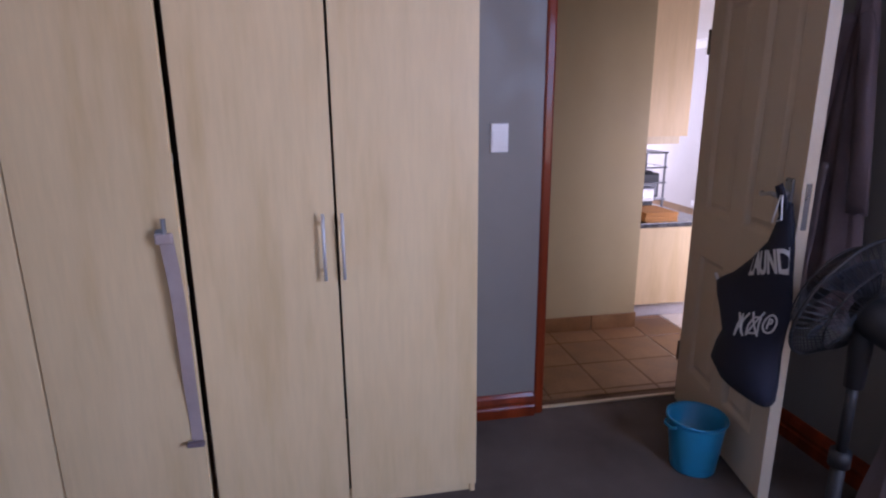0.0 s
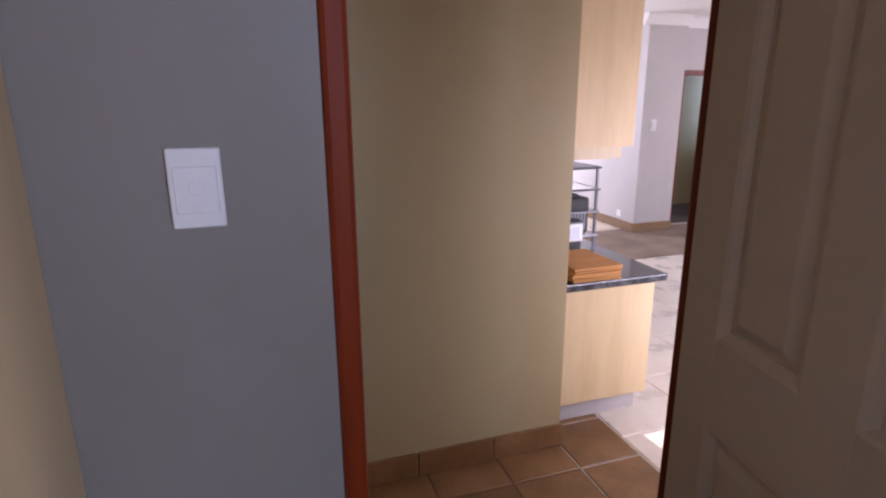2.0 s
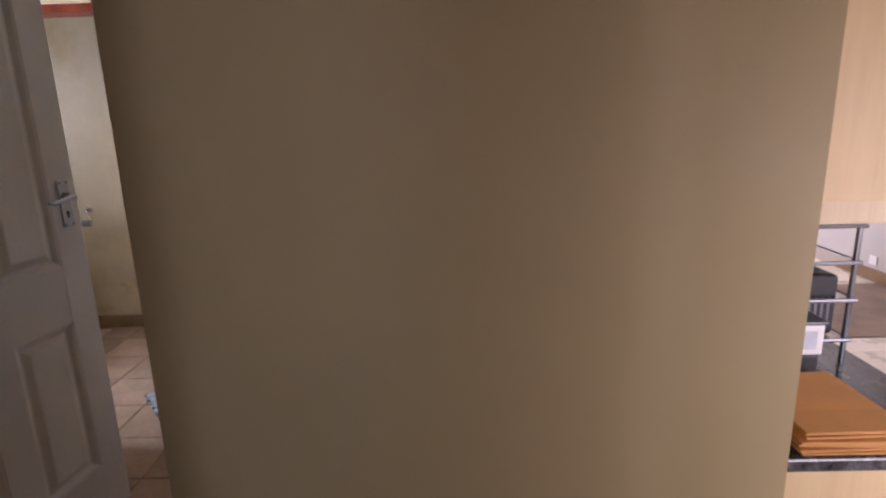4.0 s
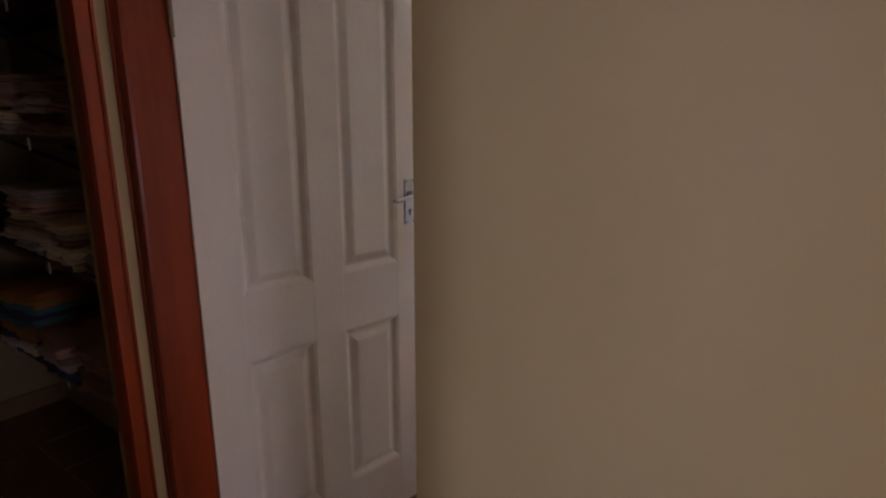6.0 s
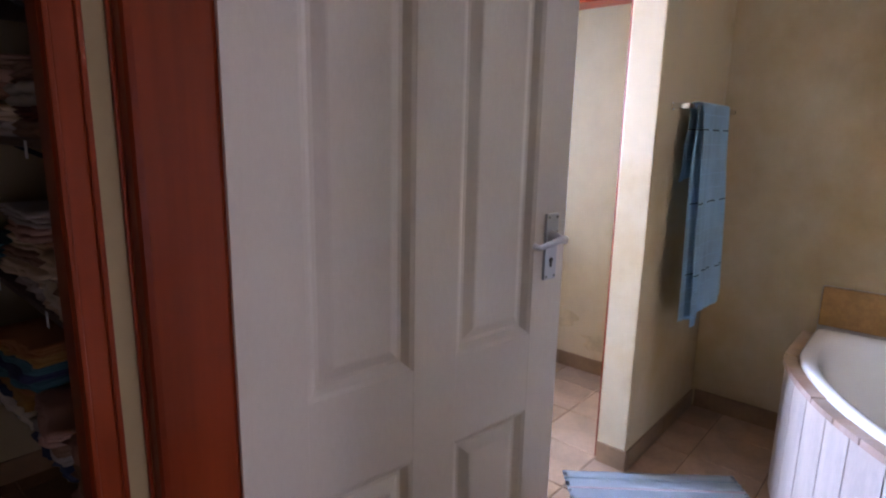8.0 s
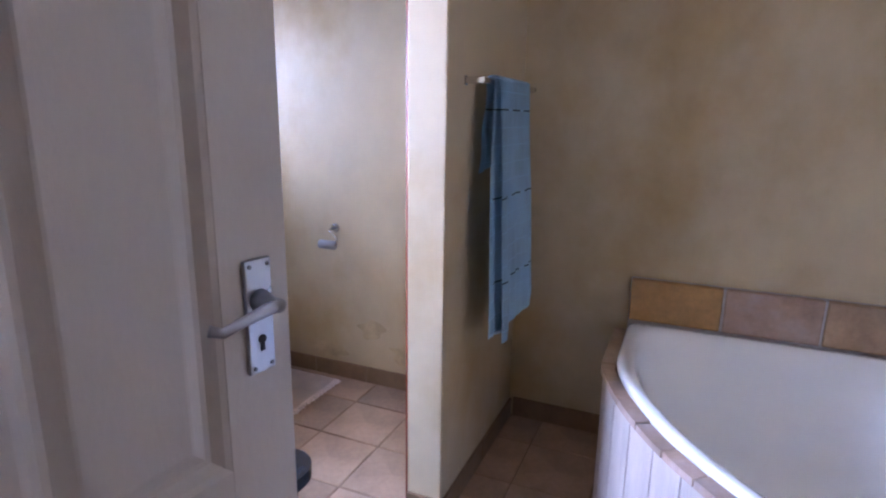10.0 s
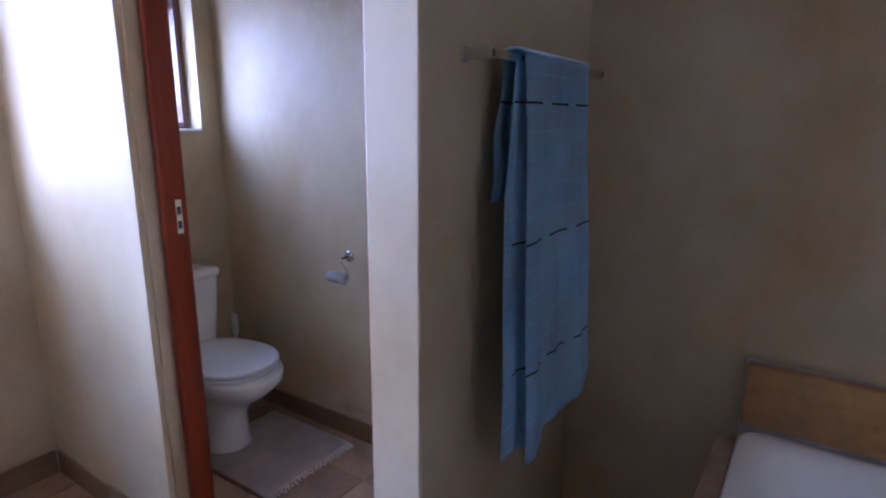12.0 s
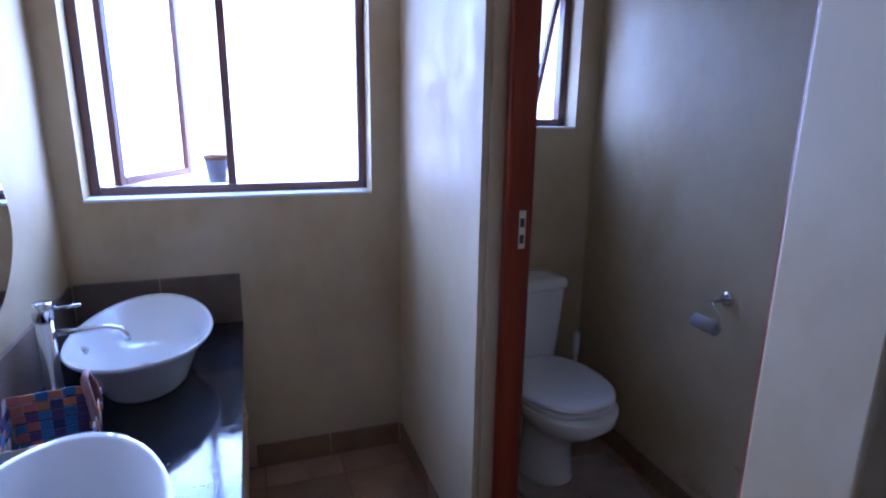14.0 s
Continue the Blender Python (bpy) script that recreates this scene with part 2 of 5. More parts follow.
def cloth(name, c, lines=None, linecol=(0.02, 0.03, 0.06), period=0.3, width=0.006):
    """Cotton cloth, on request with thin woven lines across it."""
    m, nt, b = nodes(name)
    n1, n2 = tex(nt, 5), tex(nt, 300, (1, 1, 1), 3)
    col = ramp(nt, n1, [(0.3, shade(c, 0.85)), (0.7, shade(c, 1.12))])
    if lines:
        tc, sp = nt.nodes.new("ShaderNodeTexCoord"), nt.nodes.new("ShaderNodeSeparateXYZ")
        nt.links.new(tc.outputs["Object"], sp.inputs[0])

        def band(axis, per, wid, off=0.0):
            a = nt.nodes.new("ShaderNodeMath")
            a.operation = "ADD"
            a.inputs[1].default_value = off
            nt.links.new(sp.outputs[axis], a.inputs[0])
            mo = nt.nodes.new("ShaderNodeMath")
            mo.operation = "PINGPONG"
            mo.inputs[1].default_value = per / 2
            nt.links.new(a.outputs[0], mo.inputs[0])
            lt = nt.nodes.new("ShaderNodeMath")
            lt.operation = "LESS_THAN"
            lt.inputs[1].default_value = wid / 2
            nt.links.new(mo.outputs[0], lt.inputs[0])
            return lt.outputs[0]
        col = mix(nt, col, shade(c, 1.14), band(2, period / 5, width * 0.8))
        col = mix(nt, col, shade(c, 1.08), band(1, 0.075, width * 0.8))
        dash = nt.nodes.new("ShaderNodeMath")
        dash.operation = "MULTIPLY"
        nt.links.new(band(2, period, width * lines, 0.06), dash.inputs[0])
        nt.links.new(band(1, 0.15, 0.105, 0.03), dash.inputs[1])
        col = mix(nt, col, linecol, dash.outputs[0])
    nt.links.new(col, b.inputs["Base Color"])
    b.inputs["Roughness"].default_value = 0.95
    bump(nt, b, n2, 0.5, 0.003)
    return m


TOWEL = cloth("blue_towel", (0.44, 0.67, 0.83), 1.0, (0.008, 0.014, 0.035), 0.30, 0.0046)
RUG = cloth("striped_rug", (0.42, 0.46, 0.48), 2.2, (0.5, 0.30, 0.27), 0.12, 0.008)

# ---- building helpers ----
def link(name, bm, material, parent=None, smooth=False):
    me = bpy.data.meshes.new(name)
    bm.normal_update()
    bm.to_mesh(me)
    bm.free()
    if smooth:
        for p in me.polygons:
            p.use_smooth = True
    me.materials.append(material)
    ob = new(name, me)
    if parent:
        ob.parent = parent
    return ob


def part(name, bm, material, parent, label="", smooth=False):
    ob = link(name, bm, material, parent, smooth)
    return tagged(ob, label) if label else ob


def thing(name, label, category, at=(0, 0, 0), turn=0, group="", kind=""):
    ob = new(name)
    ob.matrix_world = pose(*at, 0, 0, turn)
    return tagged(ob, label, category, group, kind)


def box(x0, x1, y0, y1, z0, z1, bevel=0.0, bm=None):
    own = bm is None
    b = bmesh.new()
    bmesh.ops.create_cube(b, size=1)
    for v in b.verts:
        v.co = ((x0 + x1) / 2 + v.co.x * (x1 - x0), (y0 + y1) / 2 + v.co.y * (y1 - y0), (z0 + z1) / 2 + v.co.z * (z1 - z0))
    if bevel:
        bmesh.ops.bevel(b, geom=b.edges[:], offset=bevel, segments=2, affect="EDGES", profile=0.5)
    if own:
        return b
    return join(bm, b)


def join(bm, b):
    me = bpy.data.meshes.new("tmp")
    b.to_mesh(me)
    b.free()
    bm.from_mesh(me)
    bpy.data.meshes.remove(me)
    return bm


def tube(points, r, seg=10, bm=None, close=False):
    """A round bar along points."""
    b = bm or bmesh.new()
    pts = [Vector(p) for p in points]
    rings = []
    up = None
    for i, p in enumerate(pts):
        d = (pts[min(i + 1, len(pts) - 1)] - pts[max(i - 1, 0)]).normalized()
        if close:
            d = (pts[(i + 1) % len(pts)] - pts[i - 1]).normalized()
        if up is None:
            up = Vector((0, 0, 1)) if abs(d.z) < 0.9 else Vector((1, 0, 0))
        u = d.cross(up).normalized()
        up = u.cross(d).normalized()
        rr = r[i] if isinstance(r, (list, tuple)) else r
        rings.append([b.verts.new(p + (u * math.cos(a) + up * math.sin(a)) * rr) for a in [2 * math.pi * k / seg for k in range(seg)]])
    n = len(rings)
    for i in range(n if close else n - 1):
        for k in range(seg):
            b.faces.new((rings[i][k], rings[i][(k + 1) % seg], rings[(i + 1) % n][(k + 1) % seg], rings[(i + 1) % n][k]))
    if not close:
        b.faces.new(rings[0][::-1])
        b.faces.new(rings[-1])
    return b


def loft(loops, cap0=True, cap1=True, bm=None):
    """Closed loops of equal length, joined one to the next."""
    b = bm or bmesh.new()
    rings = [[b.verts.new(p) for p in lp] for lp in loops]
    n = len(rings[0])
    for i in range(len(rings) - 1):
        for k in range(n):
            b.faces.new((rings[i][k], rings[i][(k + 1) % n], rings[i + 1][(k + 1) % n], rings[i + 1][k]))
    if cap0:
        b.faces.new(rings[0][::-1])
    if cap1:
        b.faces.new(rings[-1])
    bmesh.ops.recalc_face_normals(b, faces=b.faces[:])
    return b


def oval(cx, cy, z, a, c, n=32, power=2.0, lean=0.0):
    out = []
    for k in range(n):
        t = 2 * math.pi * k / n
        x, y = math.cos(t), math.sin(t)
        sx, sy = math.copysign(abs(x) ** (2 / power), x), math.copysign(abs(y) ** (2 / power), y)
        out.append((cx + a * sx, cy + c * sy, z + lean * sx))
    return out


def wall(name, x0, x1, y0, y1, z0, z1, material, soft=0.0):
    """A block of the building; soft rounds its upright corners as hand-laid plaster does."""
    bm = box(x0, x1, y0, y1, z0, z1)
    if soft:
        bmesh.ops.bevel(bm, geom=[e for e in bm.edges if abs(e.verts[0].co.z - e.verts[1].co.z) > 0.1], offset=soft, segments=4, affect="EDGES", profile=0.5)
    ob = link(name, bm, material)
    if soft:
        for f in ob.data.polygons:
            f.use_smooth = abs(f.normal.z) < 0.5 and f.area < 0.05
    return tagged(ob, kind="structure")

# ---- structure ----
H = 2.42
wall("wall_bedroom_west", -2.1, -2.0, -2.6, 2.25, 0, H, BED_WALL)
for y0, y1, z0, z1 in [(-2.6, -1.85, 0, H), (-0.35, 2.15, 0, H), (-1.85, -0.35, 0, 0.92), (-1.85, -0.35, 2.12, H)]:
    wall("wall_bedroom_east", 1.86, 1.95, y0, y1, z0, z1, BED_WALL)
# unseen south wall with an opening made up for the fill lamp
for x0, x1, z0, z1 in [(-2.0, -1.25, 0, H), (0.35, 1.86, 0, H), (-1.25, 0.35, 0, 0.92), (-1.25, 0.35, 2.12, H)]:
    wall("wall_bedroom_south", x0, x1, -2.7, -2.6, z0, z1, BED_WALL)
for x0, x1, z0, z1 in [(-2.0, 0.841, 0, H), (1.70, 1.86, 0, H), (0.841, 1.70, 1.96, H)]:
    wall("wall_bedroom_north", x0, x1, 2.139, 2.195, z0, z1, BED_WALL)
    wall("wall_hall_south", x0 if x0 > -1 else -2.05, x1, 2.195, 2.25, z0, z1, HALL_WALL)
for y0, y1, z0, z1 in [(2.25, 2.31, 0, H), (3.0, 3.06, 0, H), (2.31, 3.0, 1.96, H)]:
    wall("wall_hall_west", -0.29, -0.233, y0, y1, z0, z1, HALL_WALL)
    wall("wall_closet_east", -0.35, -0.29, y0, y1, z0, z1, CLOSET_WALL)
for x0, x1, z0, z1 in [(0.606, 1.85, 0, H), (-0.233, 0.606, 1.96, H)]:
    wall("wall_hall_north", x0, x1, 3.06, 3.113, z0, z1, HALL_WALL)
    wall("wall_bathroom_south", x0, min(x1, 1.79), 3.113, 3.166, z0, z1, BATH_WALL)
wall("wall_bathroom_return", -0.30, -0.233, 3.06, 3.77, 0, H, BATH_WALL)
wall("wall_vanity", -2.064, -0.30, 3.66, 3.77, 0, H, BATH_WALL)
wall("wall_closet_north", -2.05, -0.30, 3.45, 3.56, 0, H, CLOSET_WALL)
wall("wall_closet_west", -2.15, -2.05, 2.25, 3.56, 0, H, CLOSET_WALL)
for y0, y1, z0, z1 in [(3.66, 3.85, 0, H), (3.85, 4.817, 0, 1.103), (3.85, 4.817, 2.06, H), (4.817, 5.2, 0, H), (5.2, 5.695, 0, 1.345), (5.2, 5.695, 1.96, H), (5.695, 5.9, 0, H)]:
    wall("wall_window", -2.264, -2.064, y0, y1, z0, z1, BATH_WALL)
wall("wall_bathroom_north", -2.064, 1.79, 5.79, 5.9, 0, H, BATH_WALL)
wall("wall_bathroom_east", 1.70, 1.79, 3.166, 5.79, 0, H, BATH_WALL)
wall("wall_kitchen_west", 1.79, 1.85, 3.113, 8.6, 0, H, HALL_WALL)
wall("wall_partition", -2.064, -1.252, 4.931, 5.05, 0, H, BATH_WALL)
wall("wall_partition_end", -1.2525, -1.241, 4.95, 5.05, 0, H, BATH_WALL)
wall("wall_over_toilet_door", -1.2405, -0.398, 4.935, 5.05, 1.97, H, BATH_WALL)
wall("wall_towel", -0.398, -0.265, 4.943, 5.79, 0, H, BATH_WALL, 0.006)
# unseen north wall; its opening is made up for the fill lamp
for x0, x1, z0, z1 in [(1.85, 2.35, 0, 2.2), (3.85, 4.55, 0, 2.2), (2.35, 3.85, 0, 0.65), (2.35, 3.85, 1.95, 2.2)]:
    wall("wall_living_north", x0, x1, 8.45, 8.55, z0, z1, LIVING_WALL)
wall("wall_living_pillar", 4.55, 5.02, 6.2, 6.45, 0, 2.2, LIVING_WALL)
wall("wall_living_side", 4.55, 4.65, 6.45, 8.55, 0, 2.2, LIVING_WALL)
for x0, x1, z0, z1 in [(5.02, 5.12, 0, 2.3), (5.94, 8.0, 0, 2.3), (5.12, 5.94, 1.68, 2.3)]:
    wall("wall_living_far", x0, x1, 6.34, 6.45, z0, z1, LIVING_WALL)
wall("wall_beyond_door", 4.9, 6.6, 7.4, 7.5, 0, 2.3, HALL_WALL)
# the opening in this side wall is made up for the passage fill lamp
for y0, y1, z0, z1 in [(6.45, 6.9, 0, 2.2), (7.7, 8.4, 0, 2.2), (6.9, 7.7, 0, 0.8), (6.9, 7.7, 1.8, 2.2)]:
    wall("wall_passage_side", 6.5, 6.6, y0, y1, z0, z1, HALL_WALL)
wall("wall_passage_west", 4.9, 5.0, 6.45, 8.4, 0, 2.3, HALL_WALL)
for y0, y1, z0, z1 in [(2.15, 2.95, 0, 2.3), (5.65, 6.45, 0, 2.3), (2.95, 5.65, 0, 0.55), (2.95, 5.65, 2.05, 2.3)]:
    wall("wall_living_east", 8.0, 8.1, y0, y1, z0, z1, LIVING_WALL)
for x0, x1, z0, z1 in [(1.86, 2.3, 0, 2.3), (3.7, 8.0, 0, 2.3), (2.3, 3.7, 0, 0.6), (2.3, 3.7, 1.36, 2.3)]:
    wall("wall_living_south", x0, x1, 2.15, 2.25, z0, z1, LIVING_WALL)
wall("ceiling_bedroom", -2.1, 1.95, -2.7, 2.25, H, H + 0.1, CEILING)
wall("ceiling_bathroom", -2.264, 1.85, 2.25, 6.45, H, H + 0.1, CEILING)
# unseen block added to stop light leaking in between the two ceiling heights
wall("light_block_over_kitchen", 1.851, 1.93, 2.251, 3.112, 2.301, 2.52, HALL_WALL)
wall("ceiling_living", 1.85, 8.1, 2.15, 8.5, 2.2, 2.3, CEILING)

hall_floor = wall("floor_hall", -2.264, 1.85, 2.25, 3.15, -0.12, -0.0028, HALL_GROUT)
base = wall("floor", -2.264, 1.85, 3.15, 6.45, -0.12, -0.0055, GROUT)
wall("floor_bedroom", -2.1, 1.95, -2.7, 2.17, -0.12, 0.004, CARPET)
wall("floor_doorway", 0.83, 1.70, 2.182, 2.25, -0.12, -0.0055, HALL_GROUT)
kitchen_floor = wall("floor_kitchen", 1.85, 8.1, 2.15, 6.45, -0.12, -0.0055, PALE_GROUT)
wall("floor_living_carpet", 2.4, 8.0, 5.32, 6.36, -0.007, 0.006, LIVING_CARPET)
wall("floor_living_north", 1.85, 4.6, 6.45, 8.6, -0.12, -0.002, PALE_TILE)
wall("floor_passage", 4.9, 6.6, 6.45, 8.4, -0.12, 0.004, CARPET)
wall("trim_threshold", 0.886, 1.655, 2.168, 2.184, -0.1, 0.012, MAPLE_EDGE)
wall("ground", -60, 60, -60, 60, -0.6, -0.5, TERRACOTTA)
wall("terrace_wall_outside", -6.2, -6.0, 0, 9, -0.5, 0.66, CEILING)
# added glowing sheet that whitens the view out of the bathroom windows
glow, gnt, gb = nodes("backdrop_glow")
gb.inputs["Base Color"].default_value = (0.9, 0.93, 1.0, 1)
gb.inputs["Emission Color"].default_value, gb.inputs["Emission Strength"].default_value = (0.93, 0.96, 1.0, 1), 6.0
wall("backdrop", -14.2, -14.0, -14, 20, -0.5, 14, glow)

# cornice in the living room
for n, a in (("trim_cornice", (4.48, 5.02, 6.13, 6.2)), ("trim_cornice", (5.02, 8.0, 6.27, 6.34))):
    x0, x1, y0, y1 = a
    bm = loft([[(x, y1, 2.2), (x, y1, 2.1), (x, y1 - 0.02, 2.1), (x, y1 - 0.05, 2.15), (x, y0, 2.18), (x, y0, 2.2)] for x in (x0 - 0.001, x1 + 0.001)])
    tagged(link(n, bm, CEILING), kind="structure")


bm = loft([[(4.55, y, 2.2), (4.55, y, 2.1), (4.53, y, 2.1), (4.50, y, 2.15), (4.48, y, 2.18), (4.48, y, 2.2)] for y in (6.2, 8.45)])
tagged(link("trim_cornice", bm, CEILING), kind="structure")


def skirting(name, x0, x1, y0, y1, h, material, step=0.345):
    """A skirting of tiles end to end, or one board where step is 0."""
    if not step:
        return tagged(link(name, box(x0, x1, y0, y1, 0.0, h, 0.004), material), kind="structure")
    along_x = (x1 - x0) > (y1 - y0)
    length = (x1 - x0) if along_x else (y1 - y0)
    root = tagged(new(name), kind="structure")
    n = max(1, round(length / step))
    for i in range(n):
        a, b = i * length / n + 0.002, (i + 1) * length / n - 0.002
        g = (x0 + a, x0 + b, y0, y1) if along_x else (x0, x1, y0 + a, y0 + b)
        part("tile", box(*g, 0.0, h, 0.003), material, root)
    return root


skirting("baseboard_hall", 0.608, 1.862, 3.048, 3.06, 0.098, TERRACOTTA)
skirting("baseboard_hall_end", 1.85, 1.862, 3.061, 3.16, 0.098, TERRACOTTA)
skirting("baseboard_towel_wall", -0.265, -0.254, 4.945, 5.78, 0.092, SKIRT_TILE)
skirting("baseboard_stub", -0.396, -0.254, 4.931, 4.943, 0.094, SKIRT_TILE)
skirting("baseboard_nook", -0.25, 0.2, 5.778, 5.79, 0.095, SKIRT_TILE)
skirting("baseboard_toilet", -2.05, -0.42, 5.778, 5.79, 0.09, SKIRT_TILE)
skirting("baseboard_toilet_side", -2.064, -2.053, 5.06, 5.776, 0.09, SKIRT_TILE)
skirting("baseboard_partition", -2.05, -1.262, 4.92, 4.931, 0.098, SKIRT_TILE)
skirting("baseboard_window", -2.064, -2.053, 4.33, 4.918, 0.098, SKIRT_TILE)
skirting("baseboard_living", 4.535, 4.55, 6.2, 8.44, 0.1, SKIRT_TILE, 0)
skirting("baseboard_closet", -2.05, -2.038, 2.26, 3.44, 0.095, SKIRT_TILE)
skirting("baseboard_pillar", 4.536, 5.03, 6.185, 6.2, 0.1, SKIRT_TILE, 0)
# moulded timber skirting in the bedroom
for nm, pts in (("baseboard_bedroom", [(0.445, 2.139), (0.838, 2.139)]), ("baseboard_bedroom_east", [(1.86, 2.13), (1.86, -2.55)])):
    (xa, ya), (xb, yb) = pts
    ox, oy = (0, -1) if ya == yb else (-1, 0)
    prof = [(0.0, 0.0), (0.022, 0.0), (0.022, 0.05), (0.017, 0.058), (0.017, 0.07), (0.02, 0.076), (0.014, 0.1), (0.006, 0.116), (0.0, 0.118)]
    bm = loft([[(x + ox * d, y + oy * d, z) for d, z in prof] for x, y in pts])
    tagged(link(nm, bm, MAHOGANY), kind="structure")


# ---- doors and frames ----
def frame_set(name, jambs, head, label):
    root = thing(name, label, "door frame", kind="structure")
    for g in jambs:
        part("jamb", box(*g, min(0.010, 0.45 * min(g[1] - g[0], g[3] - g[2]))), MAHOGANY, root)
    part("head", box(*head, 0.004), MAHOGANY, root)
    return root


frame_set("door_frame_bedroom", [(0.841, 0.886, 2.132, 2.255, 0, 1.93), (1.655, 1.70, 2.132, 2.255, 0, 1.93)], (0.841, 1.70, 2.132, 2.255, 1.93, 1.975), "red mahogany door frame of the bedroom")
bath_frame = frame_set("door_frame_bathroom", [(-0.228, -0.186, 3.052, 3.172, 0, 1.93), (0.587, 0.605, 3.085, 3.172, 0, 1.93)], (-0.228, 0.605, 3.052, 3.172, 1.93, 1.972), "red mahogany door frame of the bathroom")
closet_frame = frame_set("door_frame_closet", [(-0.285, -0.224, 2.3, 2.34, 0, 1.93), (-0.285, -0.224, 2.978, 3.021, 0, 1.93)], (-0.285, -0.224, 2.3, 3.021, 1.93, 1.972), "red mahogany door frame of the linen closet")
part("bead", box(-0.2275, -0.2195, 3.0465, 3.0525, 0, 1.93, 0.002), MAHOGANY, bath_frame)
part("bead", box(-0.2245, -0.2185, 2.979, 2.986, 0, 1.93, 0.002), MAHOGANY, closet_frame)
part("bead", box(-0.2245, -0.2185, 3.013, 3.0205, 0, 1.93, 0.002), MAHOGANY, closet_frame)
tf = frame_set("door_frame_toilet", [(-1.24, -1.208, 4.985, 5.062, 0, 1.93), (-0.413, -0.397, 4.957, 5.06, 0, 1.93)], (-1.262, -0.397, 4.951, 5.08, 1.93, 1.972), "red mahogany door frame of the toilet room with a brass strike plate")
sp = part("strike_plate", box(-1.2085, -1.2055, 5.022, 5.04, 1.068, 1.168, 0.001), CREAM, tf, "pale brass strike plate")
part("slot", box(-1.206, -1.2045, 5.024, 5.036, 1.082, 1.105), BLACK, sp)
part("slot", box(-1.206, -1.2045, 5.024, 5.036, 1.125, 1.148), BLACK, sp)


def panel_door(name, width, height, label, thick=0.04, paint=DOOR_PAINT):
    """A four-panel door: leaf along +x from its hinge, faces at y = 0 and y = -thick."""
    root = thing(name, label, "door", kind="structure")
    st, mu, k = 0.115, 0.108, width / 0.778
    a0, a1 = st * k, 0.335 * k
    b0, b1 = 0.445 * k, 0.67 * k
    zs = ((0.205, 0.757), (0.945, height - 0.115))
    for x0, x1 in ((0, a0), (a1, b0), (b1, width)):
        part("stile", box(x0, x1, -thick, 0, 0, height, 0.0015), paint, root)
    for x0, x1 in ((a0, a1), (b0, b1)):
        for z0, z1 in ((0, zs[0][0]), (zs[0][1], zs[1][0]), (zs[1][1], height)):
            part("rail", box(x0 - 0.001, x1 + 0.001, -thick + 0.0005, -0.0005, z0, z1), paint, root)
    for x0, x1 in ((a0, a1), (b0, b1)):
        for z0, z1 in zs:
            # raised and fielded panel between sloping mouldings
            def ring(d, y):
                return [(x0 + d, y, z0 + d), (x1 - d, y, z0 + d), (x1 - d, y, z1 - d), (x0 + d, y, z1 - d)]
            m = -thick
            bm = loft([ring(0.0, -0.0008), ring(0.008, -0.004), ring(0.02, -0.015), ring(0.028, -0.015), ring(0.048, -0.005), ring(0.052, -0.004)], cap0=False)
            loft([ring(0.0, m + 0.0008), ring(0.008, m + 0.004), ring(0.02, m + 0.015), ring(0.028, m + 0.015), ring(0.048, m + 0.005), ring(0.052, m + 0.004)], cap0=False, bm=bm)
            part("panel", bm, paint, root)
    return root


def lever(root, s, z, face, out, tip, label):
    """A lever handle on a long plate. face: y of the door's face; out: +1 or -1 away from it; tip: +1 or -1 along the door."""
    y = lambda d: face + out * d
    lo, hi = min(y(0), y(0.007)), max(y(0), y(0.007))
    pl = part("handle_plate", box(s - 0.021, s + 0.021, lo, hi, z - 0.098, z + 0.055, 0.002), SATIN, root, label)
    for zz in (-0.09, 0.047):
        for dx in (-0.014, 0.014):
            part("screw", loft([[(s + dx + 0.003 * math.cos(t), y(d), z + zz + 0.003 * math.sin(t)) for t in [k * math.pi / 4 for k in range(8)]] for d in (0.006, 0.0085)]), STEEL, pl)
    bm = loft([[(s + r * math.cos(t), y(d), z + r * math.sin(t)) for t in [k * math.pi / 8 for k in range(16)]] for d, r in ((0.006, 0.016), (0.016, 0.014), (0.03, 0.009), (0.045, 0.009))])
    tube([(s, y(0.043), z), (s + tip * 0.02, y(0.047), z + 0.003), (s + tip * 0.05, y(0.046), z - 0.002), (s + tip * 0.085, y(0.044), z - 0.009), (s + tip * 0.098, y(0.036), z - 0.004)], [0.008, 0.008, 0.0068, 0.0062, 0.007], 10, bm)
    part("lever", bm, SATIN, pl, smooth=True)
    bm = loft([[(s + r * math.cos(t), y(d), z - 0.052 + r * math.sin(t) * 1.0) for t in [k * math.pi / 8 for k in range(16)]] for d, r in ((0.0068, 0.006), (0.0086, 0.006))])
    box(s - 0.003, s + 0.003, min(y(0.0068), y(0.0086)), max(y(0.0068), y(0.0086)), z - 0.068, z - 0.052, 0, bm)
    part("keyhole", bm, BLACK, pl)
    return pl


bath_door = panel_door("door_bathroom", 0.778, 1.915, "white painted four-panel door standing open into the bathroom")
bath_door.matrix_world = pose(-0.181, 3.168, 0.012, 0, 0, 81.93) @ Matrix.Translation((0, 0.04, 0))
lever(bath_door, 0.724, 1.166, -0.04, -1, -1, "satin lever handle on a long plate")
lever(bath_door, 0.724, 1.166, 0.0, 1, -1, "satin lever handle on a long plate")
for z in (0.25, 1.65):
    bm = tube([(-0.004, -0.045, z - 0.05), (-0.004, -0.045, z + 0.05)], 0.006)
    box(0, 0.004, -0.04, -0.004, z - 0.05, z + 0.05, 0, bm)
    part("hinge", bm, BRASS, bath_door)

